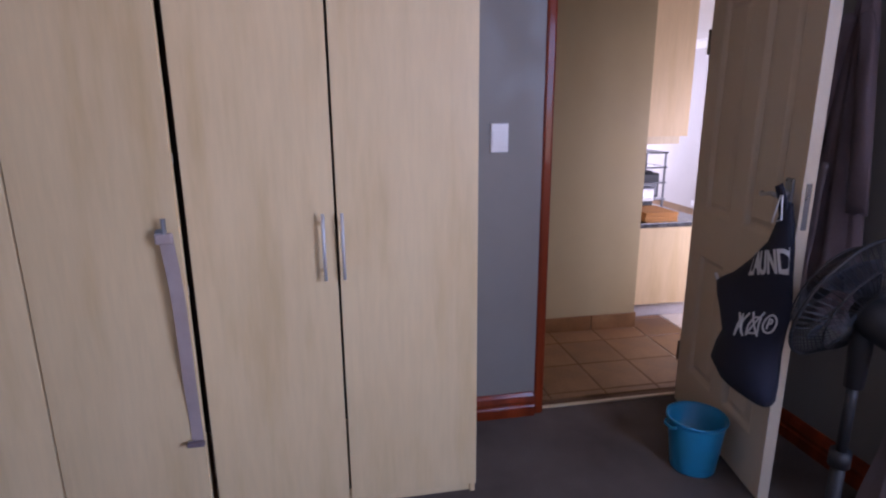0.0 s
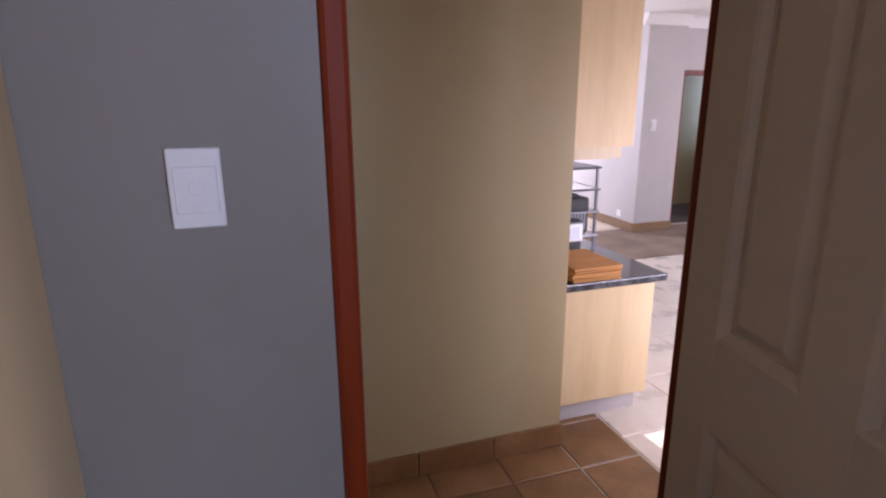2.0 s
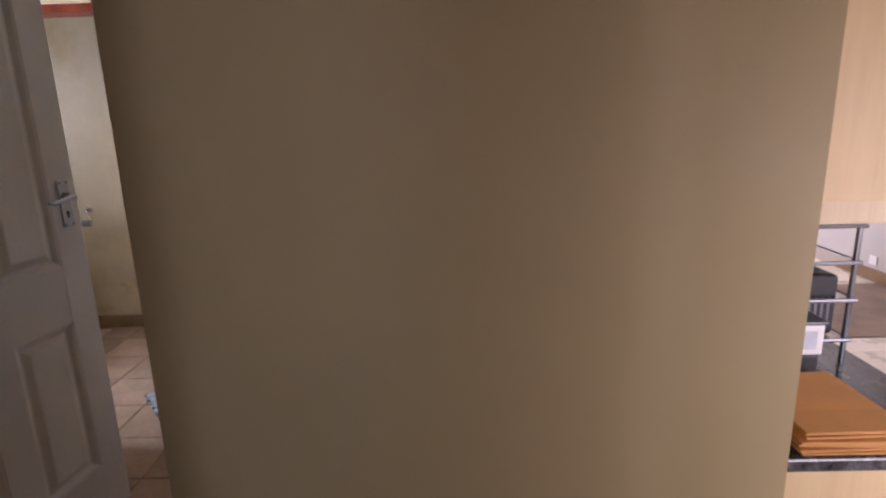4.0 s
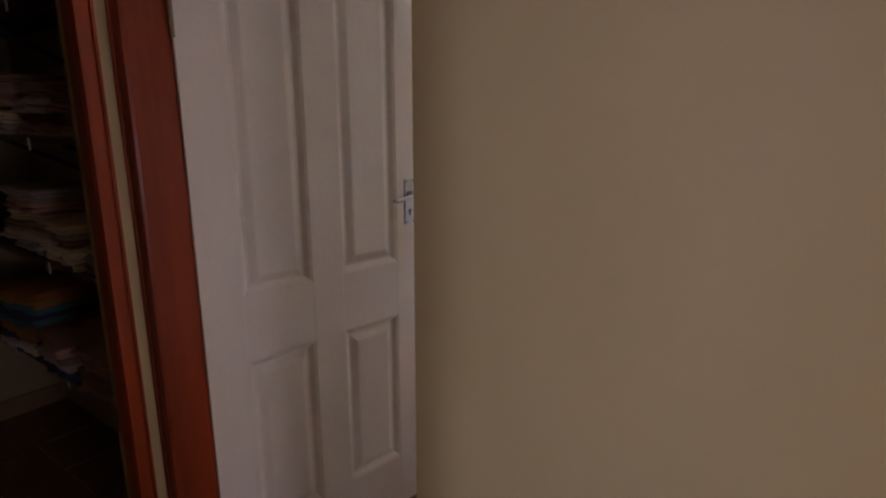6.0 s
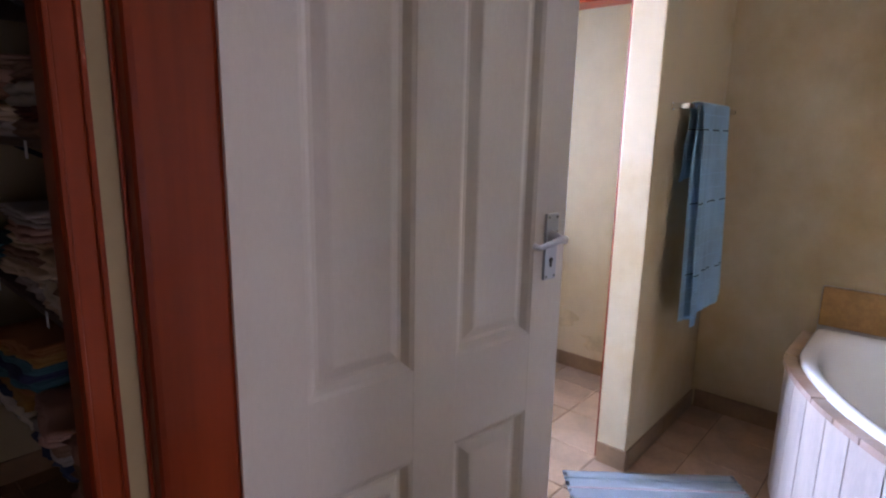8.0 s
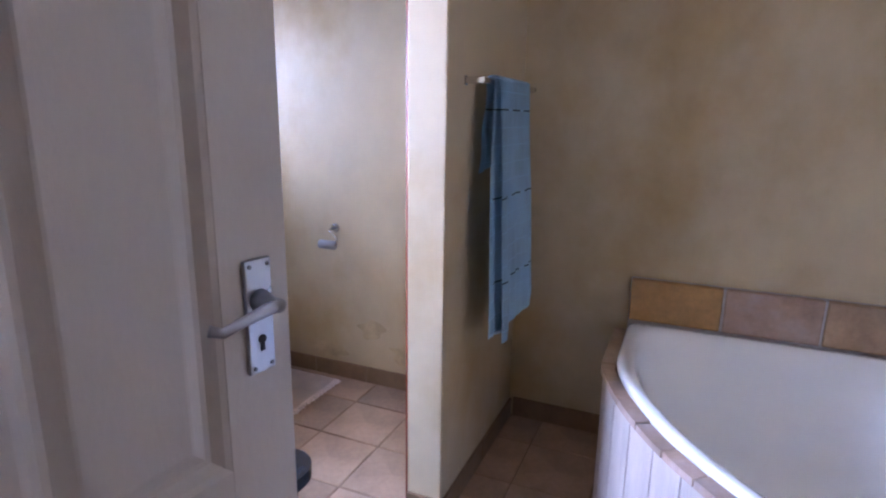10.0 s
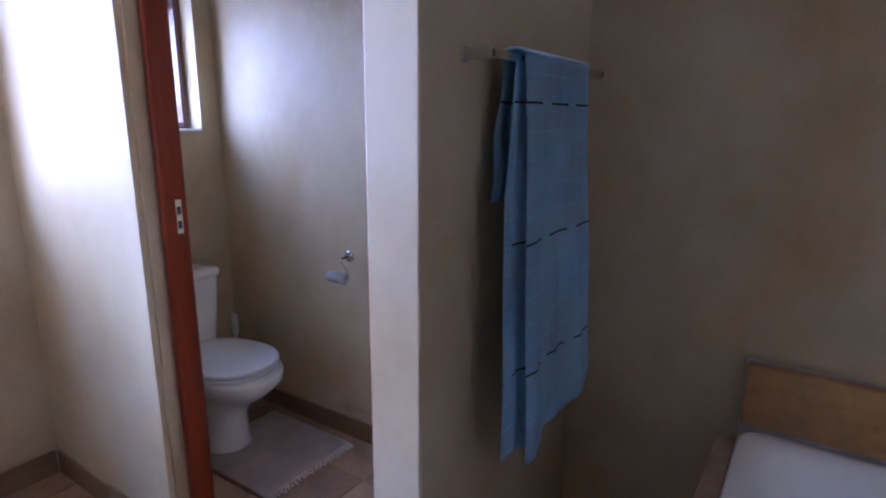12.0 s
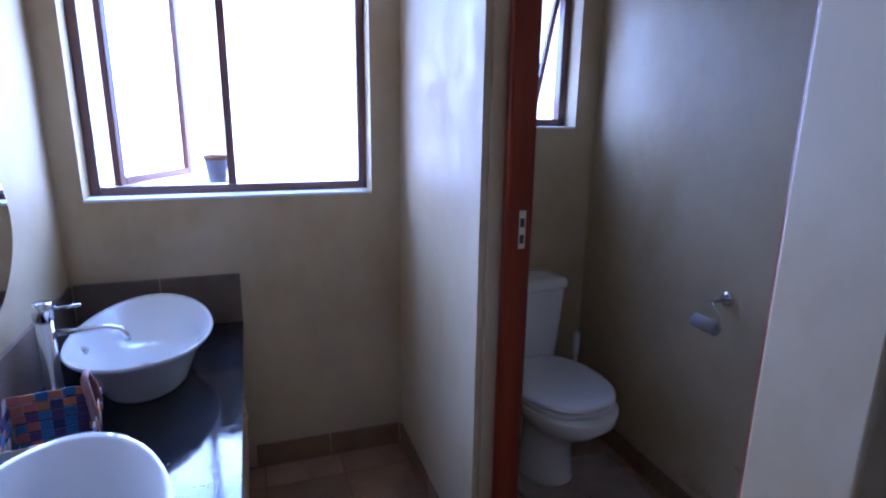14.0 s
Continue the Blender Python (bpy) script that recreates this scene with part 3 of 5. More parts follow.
DM = pose(1.568, 2.128, 0.012, 0, 0, 259.6) @ Matrix.Translation((0, 0.035, 0))
# this leaf's shade is put into its paint colour
bed_door = panel_door("door_bedroom", 0.748, 1.915, "painted four-panel door standing open into the bedroom, warm shade in its colour", paint=SHADED_DOOR_PAINT)
bed_door.matrix_world = DM
lever(bed_door, 0.685, 1.105, -0.04, -1, -1, "satin lever handle on a long plate")
part("lock_face", box(0.747, 0.7495, -0.029, -0.011, 1.0, 1.15, 0.001), STEEL, bed_door, "dull steel lock face on the door edge")
for z in (0.25, 1.65):
    part("hinge", tube([(-0.006, -0.042, z - 0.05), (-0.006, -0.042, z + 0.05)], 0.006), BRASS, bed_door)

# ---- windows of the bathroom ----
def window(name, y0, y1, z0, z1, mullions, label):
    root = thing(name, label, "window", kind="structure")
    x0, x1 = -2.195, -2.155
    w = 0.032
    for n, g in (("side_frame", (y0, y0 + w, z0, z1)), ("side_frame", (y1 - w, y1, z0, z1)), ("sill_frame", (y0 + w, y1 - w, z0, z0 + w)), ("head_frame", (y0 + w, y1 - w, z1 - w, z1))):
        part(n, box(x0, x1, g[0], g[1], g[2], g[3], 0.003), BROWN_FRAME, root)
    for ym in mullions:
        part("mullion", box(x0 + 0.003, x1 - 0.003, ym - 0.015, ym + 0.015, z0 + w, z1 - w, 0.003), BROWN_FRAME, root)
    part("sill", box(-2.15, -2.061, y0 - 0.002, y1 + 0.002, z0 - 0.006, z0 + 0.003, 0.002), CEILING, root)
    return root


def sash(parent, w, h, m):
    """An opening light hinged on its edge at x = 0, in the x-z plane."""
    f = part("sash", bmesh.new(), BROWN_FRAME, parent)
    f.matrix_local = m
    for g in ((0, 0.028, 0, h), (w - 0.028, w, 0, h), (0.028, w - 0.028, 0, 0.028), (0.028, w - 0.028, h - 0.028, h)):
        part("rail", box(g[0], g[1], -0.014, 0.014, g[2], g[3], 0.003), BROWN_FRAME, f)
    p = part("pane", box(0.028, w - 0.028, -0.002, 0.002, 0.028, h - 0.028), GLASS, f)
    p.visible_shadow = False
    return f


win = window("window_1", 3.851, 4.816, 1.104, 2.059, [4.315], "brown framed bathroom window with one casement open")
p = part("pane", box(-2.177, -2.173, 4.33, 4.784, 1.136, 2.027), GLASS, win)
p.visible_shadow = False
sash(win, 0.41, 0.89, pose(-2.2, 3.93, 1.135, 0, 0, 149.5))
for z in (1.35, 1.8):
    part("catch", box(-2.152, -2.140, 4.305, 4.325, z - 0.015, z + 0.02, 0.003), BRASS, win)
win2 = window("window_2", 5.202, 5.694, 1.346, 1.958, [], "small brown framed toilet window with a top-hung light ajar")
f2 = sash(win2, 0.56, 0.42, Matrix.Translation((-2.19, 5.237, 1.915)) @ Matrix.Rotation(radians(90), 4, "Z") @ Matrix.Rotation(radians(20), 4, "X") @ Matrix(((0.76, 0, 0, 0), (0, 1, 0, 0), (0, 0, -1.25, 0), (0, 0, 0, 1))))

# ---- bedroom ----
wd = thing("wardrobe", "built-in light maple laminate wardrobe with long bar handles, one door ajar", "wardrobe")
X0, X1, YF, YB, HT = -1.83, 0.44, 1.652, 2.137, 2.3
part("side_panel", box(X1 - 0.018, X1, YF + 0.001, YB, 0.0, HT, 0.001), MAPLE, wd)
part("side_panel", box(X0, X0 + 0.018, YF, YB, 0.0, HT, 0.001), MAPLE, wd)
# back and dividers coloured near-black so the door gaps read as shade
part("back_panel", box(X0 + 0.018, X1 - 0.018, YB - 0.006, YB - 0.001, 0.06, HT - 0.02), GAP_SHADE, wd)
part("top_panel", box(X0 + 0.018, X1 - 0.018, YF, YB - 0.007, HT - 0.018, HT), MAPLE, wd)
part("bottom_panel", box(X0 + 0.018, X1 - 0.018, YF, YB - 0.007, 0.06, 0.078), MAPLE, wd)
part("plinth", box(X0 + 0.018, X1 - 0.018, YF + 0.012, YF + 0.03, 0.004, 0.06), MAPLE, wd)
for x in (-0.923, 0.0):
    part("divider", box(x - 0.46 - 0.008, x - 0.46 + 0.008, YF, YB - 0.007, 0.078, HT - 0.018), GAP_SHADE, wd)
seams = [-1.381, -0.923, -0.462, -0.018, 0.444]


def bar_handle(parent, x, y, z0, z1):
    h = part("handle", tube([(x, y - 0.032, z0), (x, y - 0.032, z1)], 0.0052, 12), BRUSHED, parent, "satin steel bar handle", True)
    for z in (z0 + 0.03, z1 - 0.03):
        part("standoff", tube([(x, y - 0.031, z), (x, y + 0.001, z)], 0.0045, 8), SATIN, h)
    return h


for i in range(4):
    a, b = seams[i] + 0.0042, seams[i + 1] - 0.0042
    if i == 1:
        d = part("door", box(0, b - a, -0.018, 0, 0.05, HT - 0.005, 0.0012), MAPLE, wd, "maple door standing slightly ajar")
        d.matrix_local = pose(a, YF - 0.001, 0, 0, 0, -5.5)
        kn = part("knob", tube([(b - a - 0.045, -0.018, 1.06), (b - a - 0.045, -0.05, 1.06)], [0.006, 0.011], 12), SATIN, d, "satin metal knob")
        tube_b = tube([(b - a - 0.03, -0.047, 1.04), (b - a - 0.03, -0.047, 1.10)], 0.007, 10)
        part("knob_bar", tube_b, SATIN, kn)
        for z in (0.35, 0.85, 1.25, 1.95):
            part("hinge_plate", box(b - a - 0.012, b - a - 0.002, 0.0, 0.012, z, z + 0.03, 0.002), SATIN, d)
    else:
        d = part("door", box(a, b, YF - 0.019, YF - 0.001, 0.05, HT - 0.005, 0.0012), MAPLE, wd)
        if i == 2:
            bar_handle(d, b - 0.036, YF - 0.019, 0.876, 1.088)
        if i == 3:
            bar_handle(d, a + 0.014, YF - 0.019, 0.876, 1.088)
strap = thing("fabric_strap", "grey webbing strap hanging from the wardrobe knob", "strap")
bm = bmesh.new()
prev = None
for k in range(25):
    u = k / 24
    z = 1.045 - 0.68 * u
    x = -0.502 + 0.004 * math.sin(u * 7) + 0.012 * math.sin(math.pi * u) + 0.010 * u
    y = 1.568 - 0.012 * math.sin(u * 5) + 0.01 * u
    w = 0.021 - 0.003 * u
    row = [bm.verts.new((x - w, y, z)), bm.verts.new((x + w, y - 0.006, z)), bm.verts.new((x + w, y - 0.003, z)), bm.verts.new((x - w, y + 0.003, z))]
    if prev:
        for q in range(4):
            bm.faces.new((prev[q], prev[(q + 1) % 4], row[(q + 1) % 4], row[q]))
    else:
        bm.faces.new(row[::-1])
    prev = row
bm.faces.new(prev)
part("webbing", bm, STRAP, strap)
part("top_fold", box(-0.53, -0.482, 1.556, 1.575, 1.025, 1.058, 0.005), STRAP, strap)
part("end_fold", box(-0.517, -0.465, 1.562, 1.58, 0.362, 0.378, 0.003), MAUVE, strap)

sw = thing("light_switch", "white rocker light switch plate on the grey wall", "light switch")
part("plate", box(0.615, 0.689, 2.128, 2.139, 1.221, 1.338, 0.003), PLASTIC, sw)
part("rocker", box(0.622, 0.682, 2.1245, 2.129, 1.243, 1.312, 0.002), PLASTIC, sw)
part("dimple", loft([[(0.652 + r * math.cos(t), y, 1.281 + r * math.sin(t)) for t in [k * math.pi / 8 for k in range(16)]] for y, r in ((2.1246, 0.011), (2.1238, 0.0095), (2.1242, 0.007))]), PLASTIC, sw)

# laundry bag on the door handle
bag = thing("laundry_bag", "navy canvas laundry bag with white print hanging from the door handle", "bag")
bag.matrix_world = DM
loops = []
BAG = [(0.40, 0.715, 0.05, 0.02), (0.412, 0.71, 0.105, 0.045), (0.44, 0.705, 0.145, 0.065), (0.49, 0.695, 0.17, 0.078), (0.55, 0.695, 0.16, 0.074), (0.60, 0.695, 0.148, 0.066), (0.66, 0.672, 0.175, 0.062), (0.70, 0.645, 0.205, 0.055), (0.735, 0.62, 0.228, 0.045), (0.76, 0.64, 0.205, 0.042), (0.80, 0.675, 0.165, 0.04), (0.87, 0.71, 0.11, 0.035), (0.95, 0.735, 0.06, 0.028), (1.02, 0.73, 0.038, 0.02), (1.085, 0.715, 0.018, 0.012)]
for z, c, a, t in BAG:
    loops.append([(c + a * math.cos(u) * (1 + 0.03 * math.sin(5 * u + z * 9)), -0.047 - t + t * math.sin(u) * (1 + 0.05 * math.sin(3 * u + z * 20)), z) for u in [2 * math.pi * k / 28 for k in range(28)]])
part("body", loft(loops), NAVY, bag, smooth=True)
part("strap", tube([(0.695, -0.06, 1.02), (0.70, -0.075, 1.09), (0.70, -0.092, 1.135), (0.712, -0.09, 1.145), (0.72, -0.075, 1.10), (0.735, -0.062, 1.03)], 0.008, 8), NAVY, bag)
part("drawcord", tube([(0.715, -0.085, 1.11), (0.695, -0.092, 1.015), (0.745, -0.092, 1.035), (0.722, -0.085, 1.11)], 0.0034, 6), PRINT, bag, "white cord")
part("corner_tab", tube([(0.43, -0.11, 0.738), (0.395, -0.105, 0.752)], 0.007, 8), PRINT, bag)


def text_mesh(body, size, m, material, parent, name="lettering"):
    cu = bpy.data.curves.new("text", "FONT")
    cu.body, cu.size, cu.extrude, cu.align_x, cu.offset = body, size, 0.0012, "CENTER", 0.0025
    o = bpy.data.objects.new("text", cu)
    me = bpy.data.meshes.new_from_object(o)
    bpy.data.objects.remove(o)
    me.materials.clear()
    me.materials.append(material)
    ob = new(name, me)
    ob.parent = parent
    ob.matrix_local = m
    return ob


FACE = Matrix(((1, 0, 0, 0), (0, 0, -1, 0), (0, 1, 0, 0), (0, 0, 0, 1)))
def bag_at(z):
    for (z0, c0, a0, t0), (z1, c1, a1, t1) in zip(BAG, BAG[1:]):
        if z0 <= z <= z1:
            u = (z - z0) / (z1 - z0)
            return c0 + (c1 - c0) * u, a0 + (a1 - a0) * u, t0 + (t1 - t0) * u
    return BAG[-1][1:]


def on_bag(x, z, lift):
    """The place on the bag's rounded front at x along the door and z up."""
    c, a, t = bag_at(z)
    r = max(-0.99, min(0.99, (x - c) / a))
    return (c + a * r if abs(x - c) > a else x, -0.047 - t - t * math.sqrt(1 - r * r) * 1.05 - lift, z)


lt = text_mesh("LAUNDRY", 0.115, Matrix.Identity(4), PRINT, bag, "lettering")
left_end = min(v.co.x for v in lt.data.vertices)
for v in lt.data.vertices:
    x = 0.662 + (v.co.x - left_end) * 0.44 - 0.4 * v.co.y
    v.co = on_bag(x, 0.825 + 0.34 * (min(x, 0.80) - 0.652) + v.co.y, 0.003 + v.co.z)


def stroke(bm, pts, mid, w=0.0032):
    """A printed line that follows the bag's round face; points are (along, up)."""
    fine = []
    for (xa, za), (xb, zb) in zip(pts, pts[1:]):
        fine += [(xa + (xb - xa) * k / 5, za + (zb - za) * k / 5) for k in range(5)]
    fine.append(pts[-1])
    out = [on_bag(mid + (x - mid) * 0.62 - 0.25 * (z - 0.67), z + 0.40 * (mid - 0.70) + 0.2 * (x - mid), 0.002) for x, z in fine]
    return tube(out, w, 6, bm)


for cx, kind in ((0.722, 0), (0.772, 1), (0.818, 2)):
    bm = bmesh.new()
    z = 0.635
    if kind == 0:
        stroke(bm, [(cx - 0.027, z), (cx - 0.004, z + 0.062), (cx + 0.02, z)], cx)
        stroke(bm, [(cx - 0.016, z + 0.022), (cx + 0.012, z + 0.022)], cx)
    elif kind == 1:
        stroke(bm, [(cx - 0.03, z), (cx - 0.03, z + 0.025), (cx - 0.01, z + 0.05), (cx + 0.025, z + 0.05), (cx + 0.03, z), (cx - 0.03, z)], cx)
    else:
        stroke(bm, [(cx + 0.028 * math.cos(t), z + 0.028 + 0.028 * math.sin(t)) for t in [k * math.pi / 6 for k in range(13)]], cx)
        stroke(bm, [(cx - 0.006, z + 0.012), (cx - 0.006, z + 0.044), (cx + 0.008, z + 0.04), (cx + 0.008, z + 0.03), (cx - 0.006, z + 0.027)], cx)
    if kind < 2:
        stroke(bm, [(cx - 0.032, z - 0.008), (cx + 0.032, z + 0.066)], cx)
        stroke(bm, [(cx - 0.032, z + 0.066), (cx + 0.032, z - 0.008)], cx)
    part("care_symbol", bm, PRINT, bag)

bk = thing("bucket", "turquoise blue plastic bucket on the carpet", "bucket", (1.33, 1.635, 0.004))
bm = loft([oval(0, 0, z, r, r, 40) for z, r in ((0.0, 0.082), (0.004, 0.085), (0.197, 0.106), (0.21, 0.108), (0.213, 0.1145), (0.222, 0.1145), (0.224, 0.11), (0.211, 0.1035), (0.012, 0.081))], cap1=True)
part("body", bm, BLUE, bk, smooth=True)
for s in (-1, 1):
    part("grip", tube([(s * 0.110, -0.033, 0.20), (s * 0.123, -0.02, 0.194), (s * 0.123, 0.02, 0.194), (s * 0.110, 0.033, 0.20)], 0.006, 8), BLUE, bk)

# pedestal fan
fan = thing("pedestal_fan", "black pedestal fan with a wire cage, tilted head", "fan", (1.44, 1.12, 0.004))
part("base", loft([oval(0, 0, z, r, r, 36) for z, r in ((0, 0.17), (0.012, 0.17), (0.025, 0.15), (0.035, 0.05), (0.05, 0.03))]), BLACK, fan, smooth=True)
part("pole", tube([(0, 0, 0.03), (0, 0, 0.36)], 0.021, 14), BLACK, fan, smooth=True)
part("upper_pole", tube([(0, 0, 0.36), (0, 0, 0.66)], 0.016, 14), BLACK, fan, smooth=True)
part("collar", tube([(0, 0, 0.34), (0, 0, 0.39)], 0.03, 14), BLACK, fan, smooth=True)
hd = part("motor", tube([(0, 0.03, 0.0), (0, 0.0, 0), (0, -0.04, 0), (0, -0.15, 0), (0, -0.19, 0), (0, -0.2, 0)], [0.03, 0.055, 0.062, 0.058, 0.042, 0.02], 20), BLACK, fan, smooth=True)
HM = Matrix.Translation((0, 0, 0.83)) @ Matrix.Rotation(radians(14), 4, "Z") @ Matrix.Rotation(radians(20), 4, "X")
hd.matrix_local = HM
part("neck", tube([(0, 0, 0.60), (0, 0, 0.72), (0.0, 0.0, 0.82)], [0.026, 0.03, 0.026], 12), BLACK, fan, smooth=True)
cage = part("cage", bmesh.new(), BLACK, fan, "black wire cage")
cage.matrix_local = HM @ Matrix.Translation((0, 0.06, 0))
R0 = 0.205
for r, y in ((R0, 0.0), (R0 * 0.7, 0.055), (R0 * 0.7, -0.05), (0.05, 0.07), (0.06, -0.062)):
    part("ring", tube([(r * math.cos(t), y, r * math.sin(t)) for t in [2 * math.pi * k / 36 for k in range(36)]], 0.005 if r == R0 else 0.0028, 6, close=True), BLACK, cage)
bm = bmesh.new()
for k in range(60):
    t = 2 * math.pi * k / 60
    c, s = math.cos(t), math.sin(t)
    for sg in (1, -1):
        tube([(r * c, y * sg, r * s) for r, y in ((0.05, 0.068), (0.1, 0.066), (0.14, 0.052), (0.17, 0.028), (R0, 0.0))], 0.0014, 4, bm)
tagged(part("wire_grille", bm, BLACK, cage), kind="stuff")
part("badge", loft([[(r * math.cos(t), y, r * math.sin(t)) for t in [k * math.pi / 12 for k in range(24)]] for y, r in ((0.066, 0.05), (0.074, 0.046))]), BLACK, cage)
for k in range(3):
    t0 = 2 * math.pi * k / 3
    bm = bmesh.new()
    g = []
    for i in range(7):
        r = 0.03 + 0.125 * i / 6
        w = 0.25 + 0.45 * math.sin(math.pi * min(1, i / 6 * 0.75))
        g.append([bm.verts.new((r * math.cos(t0 + a), 0.02 * (a / 0.6), r * math.sin(t0 + a))) for a in (-w, -w / 2, 0, w / 2, w)])
    for i in range(6):
        for j in range(4):
            bm.faces.new((g[i][j], g[i][j + 1], g[i + 1][j + 1], g[i + 1][j]))
    bmesh.ops.solidify(bm, geom=bm.faces[:], thickness=0.003)
    part("blade", bm, SMOKED, cage, "smoke grey plastic blade", True)


def drape(name, label, cx, cy, z0, z1, w0, w1, material, folds=5, depth=0.035, turn=0, bow=0.0):
    """Cloth hanging in folds from a peg: wide at the hem, gathered at the top."""
    o = thing(name, label, "clothing", (cx, cy, 0), turn)
    loops = []
    for i in range(19):
        u = i / 18
        z = z0 + (z1 - z0) * u
        w = w0 + (w1 - w0) * u ** 1.5
        d = depth * (1 - 0.55 * u)
        lp = []
        for k in range(48):
            t = 2 * math.pi * k / 48
            r = 1 + 0.22 * math.sin(folds * t + 2.0 * u) * (1 - 0.5 * u) + 0.08 * math.sin(2 * folds * t + 5 * u)
            lp.append((w * math.cos(t) * (1 + 0.05 * math.sin(9 * u)) + bow * math.sin(3 * u), d * r * math.sin(t), z + 0.012 * math.sin(4 * t) * (1 - u)))
        loops.append(lp)
    part("cloth", loft(loops), material, o, smooth=True)
    return o


gown = drape("dressing_gown", "mauve grey fleece dressing gown hanging behind the door", 1.79, 1.62, 0.60, 1.78, 0.135, 0.035, MAUVE, 7, 0.055, 90)
for sx, ph in ((-1, 0.0), (1, 1.7)):
    loops = []
    for i in range(15):
        u = i / 14
        w, d = 0.024 + 0.03 * u - 0.012 * u * u, 0.018 + 0.008 * math.sin(5 * u + ph)
        loops.append([(sx * (0.03 + 0.10 * u ** 0.7) + w * math.cos(t) * (1 + 0.15 * math.sin(3 * t + 4 * u + ph)), 0.03 + 0.02 * u + d * math.sin(t) * (1 + 0.2 * math.sin(2 * t + 7 * u)), 1.70 - 0.66 * u + 0.008 * math.sin(3 * t + ph)) for t in [2 * math.pi * k / 20 for k in range(20)]])
    part("sleeve", loft(loops), MAUVE, gown, smooth=True)
loops = [[(0.01 + 0.02 * math.sin(2.5 * u) + x * (1 + 0.2 * math.sin(6 * u)), 0.06 + 0.006 * math.sin(9 * u) + y, 1.2 - 0.5 * u) for x, y in ((-0.016, 0), (-0.012, 0.004), (0.012, 0.005), (0.016, 0.001), (0.012, -0.003), (-0.012, -0.003))] for u in [i / 12 for i in range(13)]]
part("belt", loft(loops), LILAC, gown, smooth=True)
part("hook", tube([(1.86, 1.62, 1.80), (1.80, 1.62, 1.79), (1.79, 1.62, 1.82)], 0.006), SATIN, thing("wall_hook", "small metal hook on the bedroom wall", "hook"))
drape("blanket", "lilac grey fleece blanket heaped on the carpet", 1.70, 1.10, 0.004, 0.56, 0.16, 0.06, LILAC, 7, 0.11, 70)
# ---- kitchen and living room seen through the bedroom door ----
cab = thing("base_cabinet", "light maple laminate kitchen base cabinet with grey plinth", "cabinet")
part("end_panel", box(1.866, 2.357, 3.17, 3.186, 0.1, 0.632, 0.001), MAPLE, cab)
part("carcass", box(1.866, 2.338, 3.187, 5.0, 0.1, 0.632), MAPLE, cab)
part("plinth", box(1.866, 2.335, 3.215, 5.0, 0.0, 0.1), PLINTH, cab)
for k in range(4):
    y0 = 3.19 + k * 0.45
    d = part("door", box(2.339, 2.357, y0, y0 + 0.444, 0.102, 0.628, 0.0012), MAPLE, cab)
    part("handle", tube([(2.385, y0 + 0.06, 0.40), (2.385, y0 + 0.06, 0.58)], 0.006), SATIN, d)
top = thing("worktop", "polished dark grey granite worktop", "worktop")
part("slab", box(1.853, 2.398, 3.14, 5.02, 0.634, 0.668, 0.006), GREY_GRANITE, top)
up = thing("wall_cabinet", "light maple laminate wall cabinet", "cabinet")
part("end_panel", box(1.853, 2.205, 3.195, 3.213, 1.215, 2.15, 0.001), MAPLE, up)
part("carcass", box(1.853, 2.187, 3.214, 4.6, 1.215, 2.15), MAPLE, up)
part("light_rail", box(1.853, 2.165, 3.215, 4.6, 1.165, 1.214, 0.002), MAPLE_EDGE, up)
for k in range(3):
    y0 = 3.216 + k * 0.46
    part("door", box(2.188, 2.206, y0, y0 + 0.455, 1.217, 2.148, 0.0012), MAPLE, up)
# stack of manila envelopes
for k in range(8):
    r = random.Random(k)
    e = thing("envelope", "orange manila envelope in a stack on the worktop", "envelope", (2.048 + r.uniform(-0.008, 0.008), 3.285 + r.uniform(-0.008, 0.008), 0.669 + 0.0082 * k), r.uniform(-3, 3), "stack of envelopes")
    part("paper", box(-0.115, 0.115, -0.14, 0.14, 0, 0.0052, 0.0012), MANILA, e)
    part("flap", box(-0.113, 0.113, -0.139, -0.05, 0.0053, 0.0058), MANILA, e)
rack = thing("dish_rack", "steel and glass three-tier rack on the worktop", "rack")
for x in (2.0, 2.318):
    for y in (3.60, 3.86):
        part("post", tube([(x, y, 0.669), (x, y, 1.085)], 0.008, 10), STEEL, rack)
for z in (0.74, 0.86, 0.97, 1.075):
    part("shelf", box(1.99, 2.328, 3.59, 3.87, z, z + 0.007, 0.001), STEEL if z > 1 else GLASS, rack)
    part("rail", tube([(2.328, 3.59, z + 0.003), (2.328, 3.87, z + 0.003), (1.99, 3.87, z + 0.003), (1.99, 3.59, z + 0.003)], 0.006, 8, close=True), STEEL, rack)
oven = thing("toaster_oven", "black table oven on the worktop", "oven")
part("body", box(2.03, 2.298, 3.62, 3.85, 0.748, 0.93, 0.014), BLACK, oven)
bm = bmesh.new()
for k in range(8):
    box(2.2975, 2.3005, 3.66, 3.82, 0.77 + k * 0.018, 0.778 + k * 0.018, 0, bm)
part("grille", bm, STEEL, oven)
bm = bmesh.new()
for k in range(7):
    box(2.16 + k * 0.018, 2.168 + k * 0.018, 3.6175, 3.6205, 0.77, 0.86, 0, bm)
part("front_grille", bm, STEEL, oven)
part("lid", box(2.05, 2.25, 3.64, 3.83, 0.93, 0.945, 0.006), BLACK, oven)
rad = thing("clock_radio", "small white and black clock radio on the worktop", "radio")
part("body", box(2.0, 2.168, 3.475, 3.565, 0.669, 0.752, 0.006), BLACK, rad)
part("face", box(2.01, 2.175, 3.474, 3.562, 0.752, 0.838, 0.006), PLASTIC, rad)
